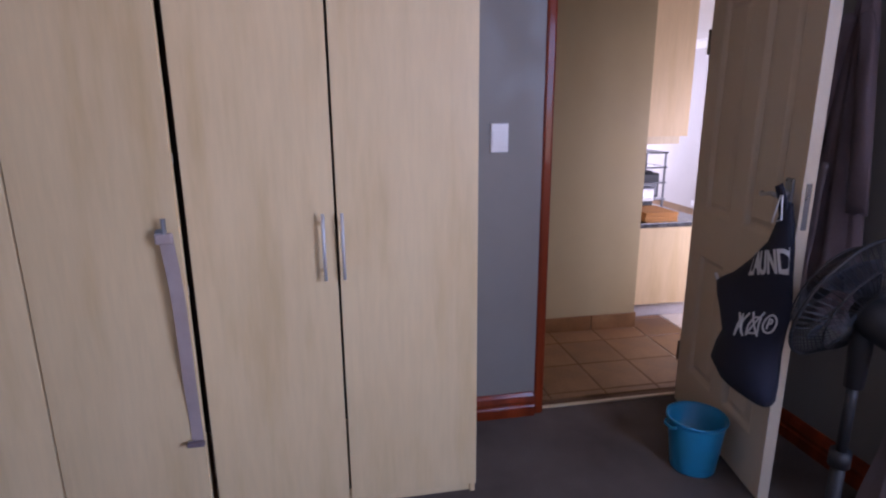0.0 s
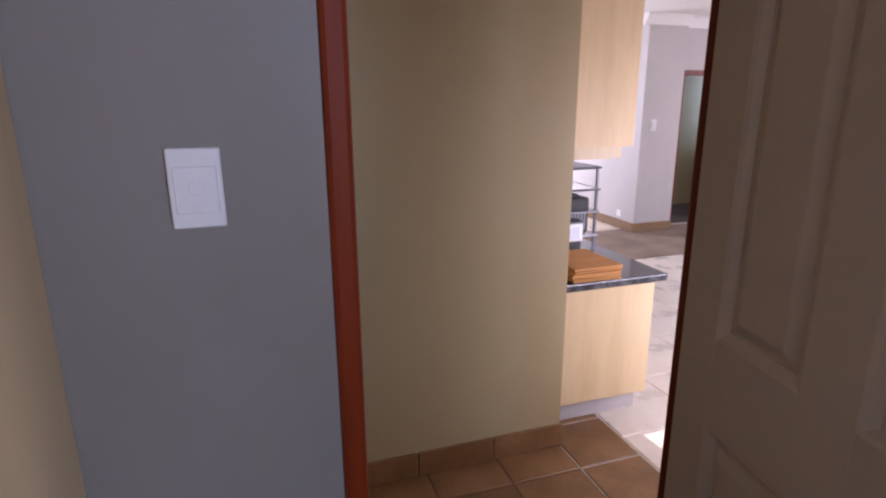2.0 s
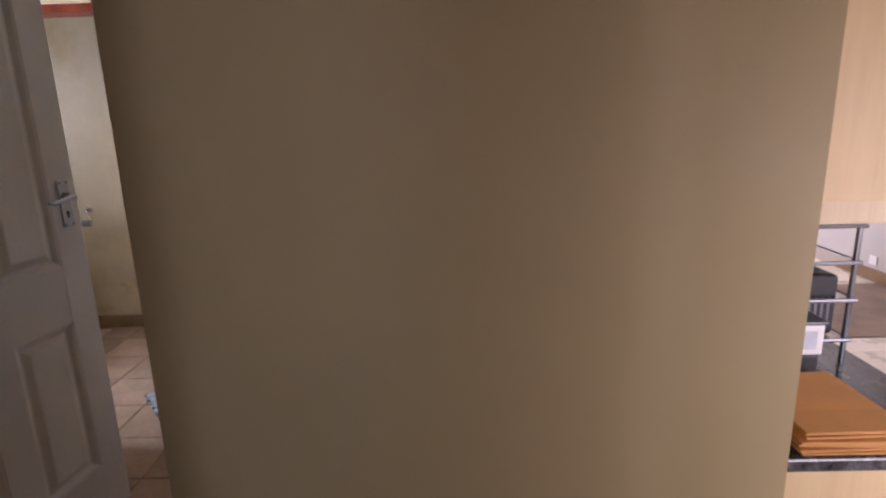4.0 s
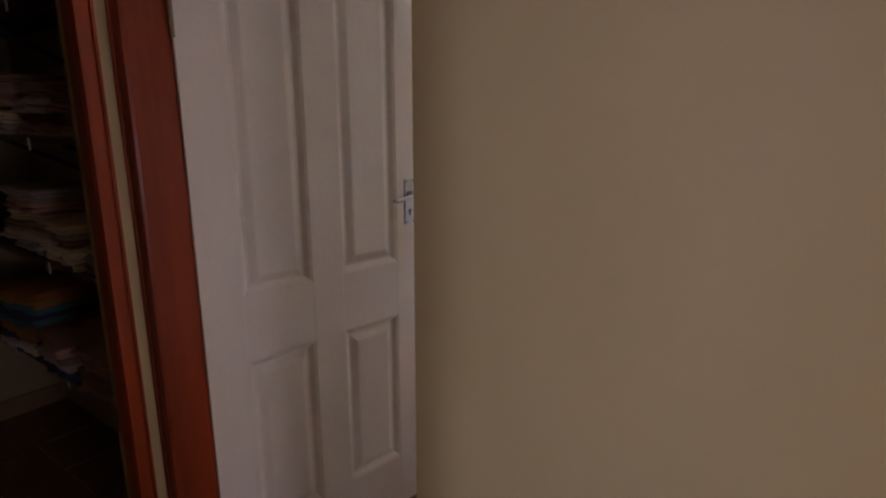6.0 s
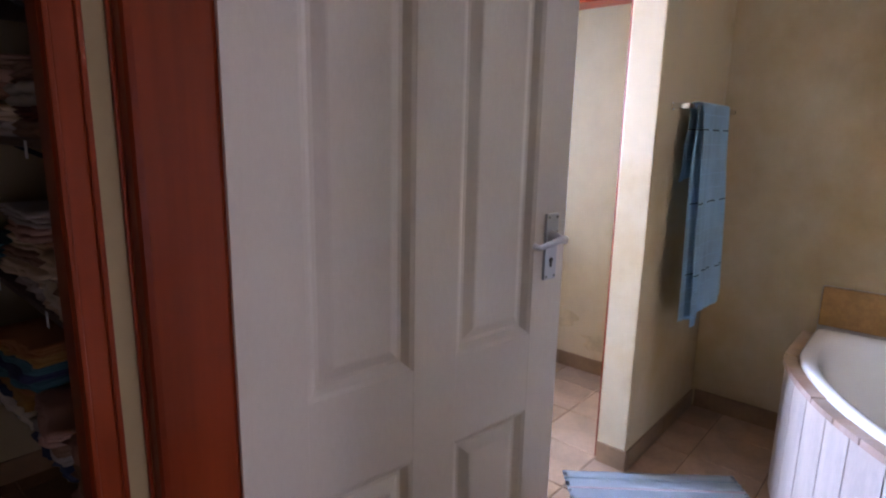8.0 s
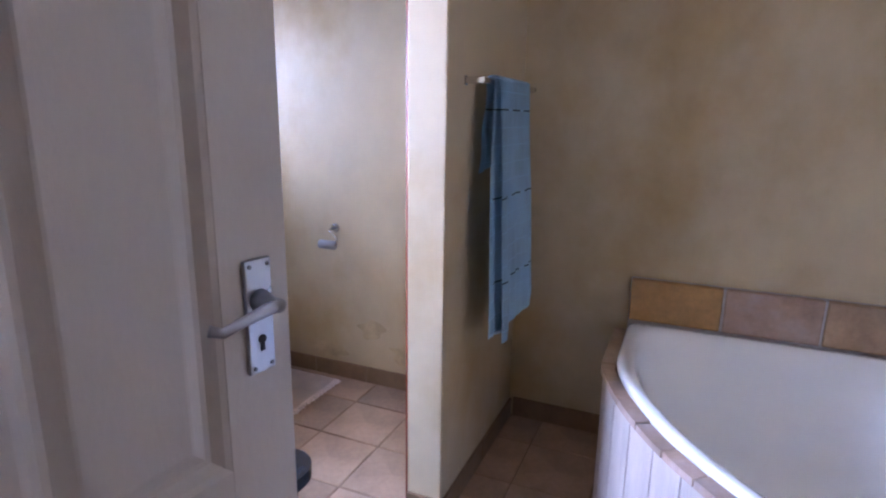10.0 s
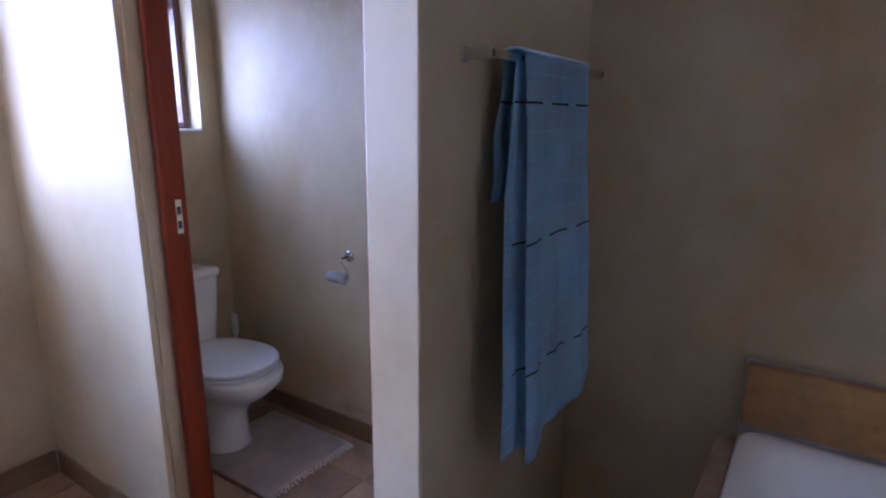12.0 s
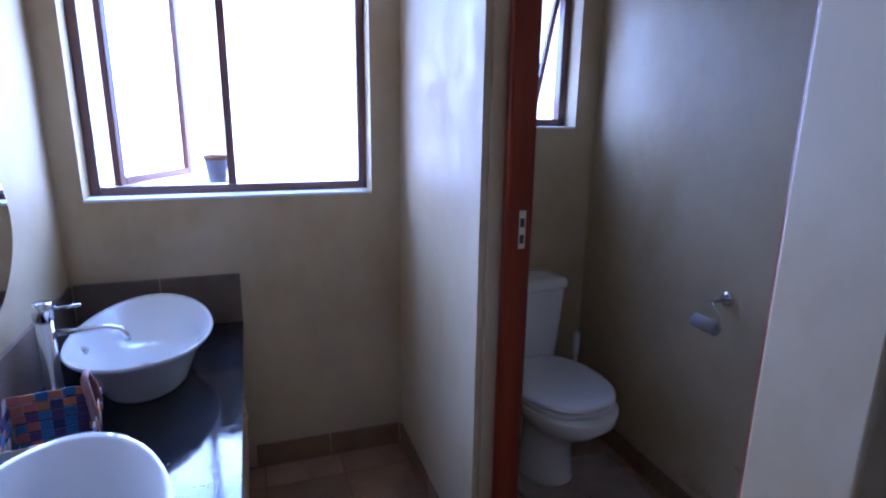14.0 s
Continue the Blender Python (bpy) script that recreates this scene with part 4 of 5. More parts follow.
part("display", box(2.06, 2.155, 3.472, 3.4745, 0.77, 0.822, 0.001), SATIN, rad)
part("top", box(2.005, 2.18, 3.47, 3.565, 0.839, 0.847, 0.002), STEEL, rad)
fsw = thing("light_switch", "white light switch on the far pillar", "light switch")
part("plate", box(4.655, 4.725, 6.192, 6.2, 1.07, 1.185, 0.002), PLASTIC, fsw)
part("rocker", box(4.67, 4.71, 6.188, 6.193, 1.095, 1.16, 0.001), PLASTIC, fsw)
fsock = thing("wall_socket", "white wall socket just above the skirting", "socket")
part("plate", box(4.542, 4.55, 6.42, 6.5, 0.13, 0.2, 0.002), PLASTIC, fsock)
frame_set("door_frame_far", [(5.10, 5.15, 6.325, 6.45, 0, 1.63), (5.90, 5.94, 6.325, 6.45, 0, 1.63)], (5.10, 5.94, 6.325, 6.45, 1.63, 1.68), "red mahogany door frame across the living room")

# ---- linen closet ----
shelfset = thing("shelving", "dark brown linen closet shelves on black brackets", "shelf")
ZS = (0.545, 0.962, 1.372, 1.79)
for z in ZS:
    part("back_shelf", box(-2.048, -1.652, 2.27, 3.448, z - 0.02, z, 0.002), DARK_WOOD, shelfset)
    part("side_shelf", box(-1.65, -0.36, 3.13, 3.448, z - 0.02, z, 0.002), DARK_WOOD, shelfset)
    for y in (2.45, 3.02):
        bm = box(-2.048, -2.035, y - 0.012, y + 0.012, z - 0.17, z - 0.021)
        tube([(-2.038, y, z - 0.16), (-1.8, y, z - 0.026)], 0.008, 6, bm)
        part("bracket", bm, BLACK, shelfset)
    for x in (-1.45, -0.95, -0.55):
        bm = box(x - 0.012, x + 0.012, 3.436, 3.448, z - 0.15, z - 0.021)
        tube([(x, 3.44, z - 0.15), (x, 3.2, z - 0.026)], 0.008, 6, bm)
        part("bracket", bm, BLACK, shelfset)
    for x in (-1.5, -1.02, -0.6):
        part("shelf_tag", box(x - 0.01, x + 0.01, 3.1285, 3.1298, z - 0.045, z - 0.004), PLASTIC, shelfset)


def folded(cx, cy, z, n, w, d, cols, turn, seed, group, t=0.026, label="folded cloth on a linen closet shelf", name="folded_linen", cat="linen"):
    """A pile of folded cloths, each one a soft fold with a rounded front."""
    r = random.Random(seed)
    for k in range(n):
        col = cols[k % len(cols)]
        o = thing(name, label, cat, (cx + r.uniform(-0.012, 0.012), cy + r.uniform(-0.012, 0.012), z + 0.001), turn + r.uniform(-8, 8), group)
        th = t * r.uniform(0.75, 1.25)
        ww, dd = w * r.uniform(0.9, 1.05), d * r.uniform(0.92, 1.04)
        layers = 2 + (k % 2)
        bm = bmesh.new()
        for q in range(layers):
            z0, z1 = th * q / layers + 0.001, th * (q + 1) / layers - 0.001
            loops = []
            for i in range(9):
                x = -ww / 2 + ww * i / 8
                e = 0.012 * r.uniform(-1, 1)
                sag = 0.004 * math.sin(i * 1.3 + k) + 0.0015 * r.uniform(-1, 1)
                loops.append([(x, -dd / 2 + e, z0 + sag + (z1 - z0) * 0.5), (x, -dd / 2 + 0.012 + e, z0 + sag), (x, dd / 2 - 0.01, z0 + sag), (x, dd / 2, (z0 + z1) / 2 + sag), (x, dd / 2 - 0.01, z1 + sag), (x, -dd / 2 + 0.012 + e, z1 + sag)])
            loft(loops, bm=bm)
        part("layer", bm, CLOTHS[col], o, smooth=True)
        z += th + 0.001


CLOTHS = {n: cloth("linen_" + n, c) for n, c in dict(rose=(0.46, 0.27, 0.21), brown=(0.28, 0.17, 0.12), cream=(0.68, 0.53, 0.38), ochre=(0.4, 0.22, 0.06), teal=(0.07, 0.17, 0.2), navy=(0.035, 0.045, 0.1), orange=(0.36, 0.15, 0.05), green=(0.1, 0.12, 0.095), red=(0.13, 0.03, 0.018), white=(0.8, 0.72, 0.6), grey=(0.36, 0.31, 0.28)).items()}
PATTERN = cloth("patterned_blanket", (0.28, 0.15, 0.12), 3.0, (0.5, 0.42, 0.36), 0.045, 0.004)
CLOTHS["pattern"] = PATTERN
CLOTHS["plaid"] = cloth("plaid_blanket", (0.15, 0.035, 0.022), 3.0, (0.42, 0.3, 0.24), 0.05, 0.003)
g = "piles of folded linen"
U, M, L = 1.373, 0.963, 0.546
# upper shelf
folded(-1.84, 2.68, U, 4, 0.36, 0.40, ["cream", "rose", "cream", "white"], 90, 1, g, 0.024)
folded(-1.83, 3.02, U, 4, 0.36, 0.30, ["cream", "rose", "cream", "white"], 90, 2, g, 0.028)
folded(-1.85, 3.04, U + 0.125, 2, 0.36, 0.42, ["rose", "pattern"], 90, 3, g, 0.075, "rose blanket with a pale woven pattern, folded", "blanket", "blanket")
folded(-1.34, 3.28, U, 2, 0.30, 0.32, ["grey", "cream"], 4, 4, g, 0.045)
folded(-1.28, 3.28, U + 0.095, 2, 0.42, 0.34, ["rose", "brown"], -8, 5, g, 0.05, "soft rose blanket laid over folded linen", "blanket", "blanket")
folded(-0.93, 3.28, U, 4, 0.26, 0.32, ["brown", "red", "grey", "brown"], 0, 16, g, 0.04)
folded(-0.62, 3.28, U, 4, 0.3, 0.32, ["rose", "brown"], 0, 17, g, 0.034)
# middle shelf
folded(-1.84, 2.6, M, 3, 0.36, 0.4, ["white", "cream", "red"], 90, 6, g, 0.03)
folded(-1.83, 2.96, M, 1, 0.36, 0.34, ["white"], 90, 7, g, 0.04)
folded(-1.85, 2.95, M + 0.045, 3, 0.34, 0.28, ["plaid"], 90, 18, g, 0.055, "dark red checked blanket folded on a shelf", "blanket", "blanket")
folded(-1.72, 3.27, M, 3, 0.26, 0.3, ["grey", "teal", "teal"], 0, 8, g, 0.024)
folded(-1.24, 3.29, M, 6, 0.32, 0.3, ["grey", "cream", "brown", "cream", "rose"], 3, 9, g, 0.036)
folded(-0.92, 3.28, M, 5, 0.28, 0.3, ["cream", "white", "brown", "grey", "cream"], -4, 10, g, 0.03)
folded(-0.6, 3.28, M, 3, 0.28, 0.3, ["brown", "grey", "cream"], 0, 19, g, 0.03)
# lower shelf
folded(-1.85, 2.78, L, 4, 0.36, 0.62, ["green", "green", "grey", "green"], 90, 11, g, 0.055, "dark green blanket folded on a shelf", "blanket", "blanket")
folded(-1.4, 3.27, L, 10, 0.3, 0.32, ["navy", "white", "navy", "ochre", "orange", "teal", "navy", "teal", "ochre", "orange"], 6, 12, g, 0.024)
folded(-1.06, 3.26, L, 4, 0.3, 0.32, ["navy", "grey", "brown", "rose"], -5, 20, g, 0.03)
folded(-0.68, 3.26, L, 4, 0.36, 0.33, ["rose", "brown", "rose"], 0, 13, g, 0.04)
# top shelf
folded(-1.84, 2.8, 1.791, 4, 0.36, 0.6, ["brown", "grey", "brown", "rose"], 90, 14, g, 0.05)
folded(-1.1, 3.28, 1.791, 4, 0.5, 0.32, ["brown", "rose", "brown", "grey"], 0, 15, g, 0.045)

# ---- bathroom: corner bath ----
def bath_outline(n_arc=30):
    """Corner bath seen from above: two straight backs and a bowed front."""
    x0, y1, L, S = 0.252, 5.73, 1.446, 0.45
    a, b = Vector((x0, y1 - S)), Vector((x0 + L - S, y1 - L))
    mid, d = (a + b) / 2, (b - a)
    nrm = Vector((-1, -1)).normalized()
    c = d.length
    sg = 0.19
    rad = (c * c / 4 + sg * sg) / (2 * sg)
    ctr = mid - nrm * (rad - sg)
    a0, a1 = math.atan2(a.y - ctr.y, a.x - ctr.x), math.atan2(b.y - ctr.y, b.x - ctr.x)
    if a1 < a0:
        a1 += 2 * math.pi
    pts = [(x0, y1), (x0, y1 - S * 0.5)]
    pts += [(ctr.x + rad * math.cos(a0 + (a1 - a0) * k / n_arc), ctr.y + rad * math.sin(a0 + (a1 - a0) * k / n_arc)) for k in range(n_arc + 1)]
    pts += [(x0 + L - S * 0.5, y1 - L), (x0 + L, y1 - L), (x0 + L, y1 - L * 0.5), (x0 + L, y1), (x0 + L * 0.5, y1)]
    return pts


def resample(pts, n):
    P = [Vector(p) for p in pts] + [Vector(pts[0])]
    ds = [0]
    for p, q in zip(P, P[1:]):
        ds.append(ds[-1] + (q - p).length)
    out, j = [], 0
    for k in range(n):
        s = ds[-1] * k / n
        while ds[j + 1] < s:
            j += 1
        u = (s - ds[j]) / (ds[j + 1] - ds[j])
        out.append(P[j].lerp(P[j + 1], u))
    return out


RIM = 0.586
outer = resample(bath_outline(), 120)
cen = Vector((1.08, 4.98))


def inner(k, soft):
    """The outline shrunk towards the middle and rounded off."""
    pts = [cen + (p - cen) * k for p in outer]
    for _ in range(soft):
        pts = [(pts[i - 1] + pts[i] * 2 + pts[(i + 1) % 120]) / 4 for i in range(120)]
    if k < 0.93:
        # moulded shoulder on the back wall's side
        for p in pts:
            if p.y > cen.y + 0.1:
                p.y -= 0.16 * math.exp(-((p.x - 1.32) / 0.22) ** 2) * min(1, (p.y - cen.y - 0.1) / 0.3)
    return pts


tub = thing("bathtub", "white acrylic corner bath with a bowed front", "bathtub")
loops = [[(p.x, p.y, RIM + h) for p in inner(k, soft)] for h, k, soft in (
    (-0.03, 0.995, 1), (-0.006, 0.998, 1), (0.0, 0.988, 2), (0.001, 0.96, 8), (-0.002, 0.945, 12), (-0.014, 0.933, 18), (-0.05, 0.918, 28), (-0.14, 0.893, 50), (-0.24, 0.86, 80), (-0.31, 0.81, 110), (-0.35, 0.72, 140), (-0.37, 0.58, 160), (-0.378, 0.4, 160), (-0.38, 0.15, 160))]
part("shell", loft(loops, cap0=False), ACRYLIC, tub, smooth=True)
part("drain", loft([oval(1.0, 5.0, RIM - 0.379 + h, r, r, 20) for h, r in ((0, 0.03), (0.004, 0.028))]), CHROME, tub)
bm = tube([(1.45, 5.45, RIM), (1.45, 5.45, RIM + 0.11), (1.40, 5.40, RIM + 0.14), (1.32, 5.32, RIM + 0.12)], 0.014, 12)
part("spout", bm, CHROME, tub, "chrome bath spout", True)

sur = thing("bath_surround", "pinkish stone tile apron and ledge round the bath", "tiled surround")
path = resample(bath_outline(), 400)
front = [p for p in path if p.x + p.y < 5.97 and (p.x < 1.30 or p.y < 4.30) and p.x < 1.30]
front = sorted(front, key=lambda p: p.x - p.y)
# straight run at the left end, then the bow
seg = [Vector((0.25, 5.745))] + front
lens = [0]
for p, q in zip(seg, seg[1:]):
    lens.append(lens[-1] + (q - p).length)


def along(s):
    s = max(0, min(lens[-1] - 1e-4, s))
    j = max(i for i in range(len(lens) - 1) if lens[i] <= s)
    u = (s - lens[j]) / (lens[j + 1] - lens[j])
    p = seg[j].lerp(seg[j + 1], u)
    a, b = seg[max(0, j - 3)], seg[min(len(seg) - 1, j + 4)]
    d = (b - a).normalized()
    return p, Vector((d.y, -d.x)) * -1


def strip(s0, s1, off0, off1, z0, z1, steps=4):
    loops = []
    for i in range(steps + 1):
        p, nrm = along(s0 + (s1 - s0) * i / steps)
        if nrm.x + nrm.y > 0:
            nrm = -nrm
        a, b = p + nrm * off0, p + nrm * off1
        loops.append([(a.x, a.y, z0), (b.x, b.y, z0), (b.x, b.y, z1), (a.x, a.y, z1)])
    bm = loft(loops)
    return bm


s, k = 0.0, 0
widths = [0.135, 0.12, 0.14, 0.13, 0.125, 0.14]
while s < lens[-1] - 0.05:
    w = widths[k % 6]
    part("apron_tile", strip(s + 0.0025, s + w - 0.0025, 0.022, 0.038, 0.002, RIM - 0.048), APRON_TILE, sur)
    part("ledge_tile", strip(s + 0.003 + 0.05, s + w - 0.003 + 0.05, 0.002, 0.048, RIM - 0.044, RIM - 0.024 + 0.002 * (k % 3)), TAN_TILE if s < 0.42 else PINK_TILE, sur)
    s, k = s + w, k + 1
part("mortar_bed", strip(0.0, lens[-1], 0.0, 0.021, 0.0, RIM - 0.05, 40), GROUT, sur)
band = thing("tile_upstand", "row of ochre and pink slate tiles above the bath", "tiles")
xs = [0.246, 0.602, 0.944, 1.29, 1.64]
for i, m in enumerate((OCHRE_TILE, PINK_TILE, TAN_TILE, PINK_TILE)):
    bm = box(xs[i] + 0.004, xs[i + 1] - 0.005, 5.735, 5.768, RIM + 0.004, 0.768, 0.006)
    part("tile", bm, m, band)
part("grout_bed", box(0.247, 1.66, 5.745, 5.79, RIM - 0.03, 0.766, 0.003), PLINTH, band)

# towel rail and towel
rail = thing("towel_rail", "chrome towel rail fixed to the wall", "towel rail")
part("bar", box(-0.206, -0.196, 5.08, 5.72, 1.519, 1.537, 0.003), CHROME, rail)
for y in (5.086, 5.714):
    bm = box(-0.264, -0.196, y - 0.008, y + 0.008, 1.517, 1.539, 0.003)
    box(-0.265, -0.259, y - 0.011, y + 0.011, 1.513, 1.543, 0.002, bm)
    part("bracket", bm, CHROME, rail)


def towel_fall(name, parent, left, right, xoff, hem, phase, amp, n=44, m=60, lean=0.03):
    """One fall of the towel; left(v) and right(v) give its side edges on the way down, hem(u) its lower edge."""
    bm = bmesh.new()
    g = []
    for i in range(m + 1):
        v = i / m
        row = []
        for j in range(n + 1):
            u = j / n
            top = 1.540
            z = top + (hem(u) - top) * v
            fold = amp * v ** 0.6 * (math.sin(u * 8 + phase + v) + 0.5 * math.sin(u * 19 + 3 * phase - v * 2) + 0.25 * math.sin(u * 37 + v * 5))
            y = left(v) + (right(v) - left(v)) * u
            row.append(bm.verts.new((xoff + fold + lean * v, y + 0.004 * math.sin(v * 9 + u * 3), z)))
        g.append(row)
    for i in range(m):
        for j in range(n):
            bm.faces.new((g[i][j], g[i][j + 1], g[i + 1][j + 1], g[i + 1][j]))
    bmesh.ops.solidify(bm, geom=bm.faces[:], thickness=0.007)
    return part(name, bm, TOWEL, parent, smooth=True)


tw = thing("towel", "pale blue towel with dark broken stripes hanging on the rail", "towel")
towel_fall("front_fall", tw, lambda v: 5.184 - 0.01 * v, lambda v: 5.552 - 0.015 * min(1, 4 * v) + 0.075 * v * v, -0.179, lambda u: 0.632 - 0.012 * math.cos(u * 9) + 0.085 * max(0, u - 0.25), 0.4, 0.009, lean=0.04)
towel_fall("under_fall", tw, lambda v: 5.178 - 0.055 * min(1, 3 * v) - 0.02 * v ** 3, lambda v: 5.30 + 0.05 * v, -0.196, lambda u: 0.655 - 0.03 * u, 1.9, 0.007, 20, lean=0.035)
towel_fall("back_fall", tw, lambda v: 5.168 - 0.02 * v + 0.008 * math.sin(9 * v), lambda v: 5.52, -0.226, lambda u: 1.228 + 0.04 * u, 2.6, 0.010, lean=0.0)
bm = bmesh.new()
loft([[(-0.201 + 0.025 * math.cos(t), y, 1.538 + 0.012 * math.sin(t)) for t in [math.pi * k / 12 for k in range(13)]] + [(-0.201 + 0.021 * math.cos(t), y, 1.538 + 0.008 * math.sin(t)) for t in [math.pi * k / 12 for k in range(12, -1, -1)]] for y in (5.18, 5.25, 5.35, 5.45, 5.545)], bm=bm)
part("top_fold", bm, TOWEL, tw, smooth=True)
part("care_label", box(-0.172, -0.169, 5.555, 5.575, 0.775, 0.815), DARK_WOOD, tw, "small brown care label")

# rugs
rug = thing("bath_mat", "pale blue striped cotton bath mat on the tiles", "rug", (-0.02, 4.79, 0.001), 39.8)


def rag(parent, name, w, d, material, seed, stripes=False):
    bm = bmesh.new()
    r = random.Random(seed)
    nx, ny = 24, 36
    g = [[bm.verts.new((-w / 2 + w * i / nx + r.uniform(-0.002, 0.002), -d / 2 + d * j / ny + r.uniform(-0.002, 0.002), 0.007 + 0.0025 * (j % 2) + r.uniform(0, 0.0015))) for i in range(nx + 1)] for j in range(ny + 1)]
    for j in range(ny):
        for i in range(nx):
            bm.faces.new((g[j][i], g[j][i + 1], g[j + 1][i + 1], g[j + 1][i]))
    bmesh.ops.solidify(bm, geom=bm.faces[:], thickness=0.006)
    return part(name, bm, material, parent, smooth=True)


STRIPES = (cloth("pale_teal_stripe", (0.30, 0.37, 0.40)), cloth("pale_rose_stripe", (0.46, 0.36, 0.34)))
rag(rug, "weave", 0.72, 0.5, RUG, 1)
for j in range(7):
    y = -0.225 + j * 0.07
    part("stripe", box(-0.355, 0.355, y, y + (0.012 if j % 2 else 0.006), 0.0095, 0.0118, 0.001), STRIPES[j % 2], rug)
tm = thing("toilet_mat", "faded pink cotton mat in front of the toilet", "rug", (-1.47, 5.50, 0.001), 0)
rag(tm, "weave", 0.50, 0.46, MAT_PINK, 2)
bm = bmesh.new()
rr = random.Random(5)
for k in range(46):
    y = -0.23 + 0.01 * k
    tube([(0.243, y, 0.0095), (0.256 + rr.uniform(0, 0.008), y + rr.uniform(-0.004, 0.004), 0.008), (0.264 + rr.uniform(0, 0.012), y + rr.uniform(-0.008, 0.008), 0.003)], 0.003, 5, bm)
part("fringe", bm, MAT_PINK, tm)

# toilet
wc = thing("toilet", "white ceramic close-coupled toilet with its lid down", "toilet", (-2.025, 5.395, 0), 6.5)
ped = [(0.0, 0.36, 0.104, 0.125), (0.015, 0.36, 0.104, 0.125), (0.04, 0.36, 0.096, 0.117), (0.16, 0.365, 0.086, 0.115), (0.22, 0.385, 0.092, 0.135), (0.275, 0.425, 0.128, 0.185), (0.335, 0.445, 0.17, 0.225), (0.365, 0.44, 0.178, 0.232), (0.375, 0.44, 0.176, 0.23)]
part("bowl", loft([oval(x - 0.032, 0, z, a, b, 40, 2.15) for z, x, b, a in ped]), CERAMIC, wc, smooth=True)
part("rear_pan", loft([oval(0.17, 0, z, a, b, 32, 3.2) for z, a, b in ((0.0, 0.10, 0.09), (0.2, 0.12, 0.09), (0.3, 0.15, 0.13), (0.385, 0.165, 0.165))]), CERAMIC, wc, smooth=True)
part("seat", loft([oval(0.373, 0, z, a, b, 44, 2.2) for z, a, b in ((0.376, 0.228, 0.180), (0.382, 0.234, 0.186), (0.394, 0.234, 0.186), (0.398, 0.23, 0.182))]), PLASTIC, wc, smooth=True)
part("lid", loft([oval(0.373, 0, z, a, b, 44, 2.2) for z, a, b in ((0.400, 0.23, 0.183), (0.405, 0.238, 0.189), (0.414, 0.238, 0.189), (0.421, 0.222, 0.174), (0.425, 0.16, 0.12), (0.426, 0.05, 0.04))]), PLASTIC, wc, smooth=True)
part("cistern", loft([oval(0.095, 0, z, a, b, 44, 6) for z, a, b in ((0.385, 0.07, 0.145), (0.40, 0.078, 0.155), (0.55, 0.084, 0.168), (0.70, 0.09, 0.178), (0.708, 0.09, 0.178))]), CERAMIC, wc, smooth=True)
part("cistern_lid", loft([oval(0.096, 0, z, a, b, 44, 6) for z, a, b in ((0.709, 0.096, 0.185), (0.715, 0.099, 0.188), (0.735, 0.099, 0.188), (0.745, 0.09, 0.178), (0.748, 0.05, 0.13))]), CERAMIC, wc, smooth=True)
part("flush_lever", tube([(0.17, -0.13, 0.72), (0.205, -0.13, 0.72), (0.21, -0.10, 0.718), (0.21, -0.06, 0.715)], 0.006, 8), CHROME, wc)
for y in (-0.07, 0.07):
    part("seat_hinge", tube([(0.165, y - 0.02, 0.41), (0.165, y + 0.02, 0.41)], 0.011, 10), PLASTIC, wc)
br = thing("toilet_brush", "white toilet brush in its holder beside the toilet", "brush", (-1.94, 5.70, 0))
part("holder", loft([oval(0, 0, z, r, r, 20) for z, r in ((0, 0.05), (0.01, 0.052), (0.14, 0.045), (0.145, 0.04))]), PLASTIC, br, smooth=True)
part("grip", tube([(0, 0, 0.14), (0, 0, 0.36), (0, 0, 0.37), (0, 0, 0.46), (0, 0, 0.47)], [0.008, 0.008, 0.014, 0.016, 0.008], 12), PLASTIC, br, smooth=True)
hold = thing("toilet_roll_holder", "chrome toilet roll holder with a nearly empty roll", "toilet roll holder")
hx, hy, hz = -1.247, 5.79, 0.840
part("wall_plate", loft([[(hx + r * math.cos(t), y, hz + r * math.sin(t)) for t in [k * math.pi / 12 for k in range(24)]] for y, r in ((5.789, 0.024), (5.782, 0.024), (5.778, 0.02))]), CHROME, hold)
part("arm", tube([(hx, 5.785, hz), (hx, 5.73, hz), (hx + 0.012, 5.722, hz - 0.01), (hx + 0.045, 5.72, hz - 0.035), (hx + 0.05, 5.72, hz - 0.065), (hx + 0.04, 5.72, hz - 0.078), (hx - 0.05, 5.72, hz - 0.078), (hx - 0.058, 5.72, hz - 0.066)], 0.0055, 10), CHROME, hold, smooth=True)
bm = bmesh.new()
loft([[(x, 5.72 + r * math.cos(t), hz - 0.078 + r * math.sin(t)) for t in [k * math.pi / 12 for k in range(24)]] for x, r in ((hx - 0.052, 0.012), (hx - 0.052, 0.023), (hx + 0.037, 0.023), (hx + 0.037, 0.012))], bm=bm)
part("roll", bm, CARD, hold, "grey cardboard roll with little paper", True)

# damp patches on the plaster low on the toilet wall
for k, (cx, cz, w, h) in enumerate([(-1.04, 0.30, 0.075, 0.055), (-0.80, 0.19, 0.13, 0.06), (-1.32, 0.15, 0.11, 0.045)]):
    edge = [(math.cos(t) * (1 + 0.22 * math.sin(3 * t + k) + 0.12 * math.sin(7 * t + 2 * k)), math.sin(t) * (1 + 0.18 * math.sin(2 * t + k) + 0.1 * math.sin(5 * t))) for t in [2 * math.pi * i / 40 for i in range(40)]]
    bm = loft([[(cx + w * x * q, 5.79 - d, cz + h * z * q) for x, z in edge] for d, q in ((0.0, 1.0), (0.0005, 0.97))], cap0=False)
    tagged(link("wall_damp_patch", bm, SCUFF), kind="structure")

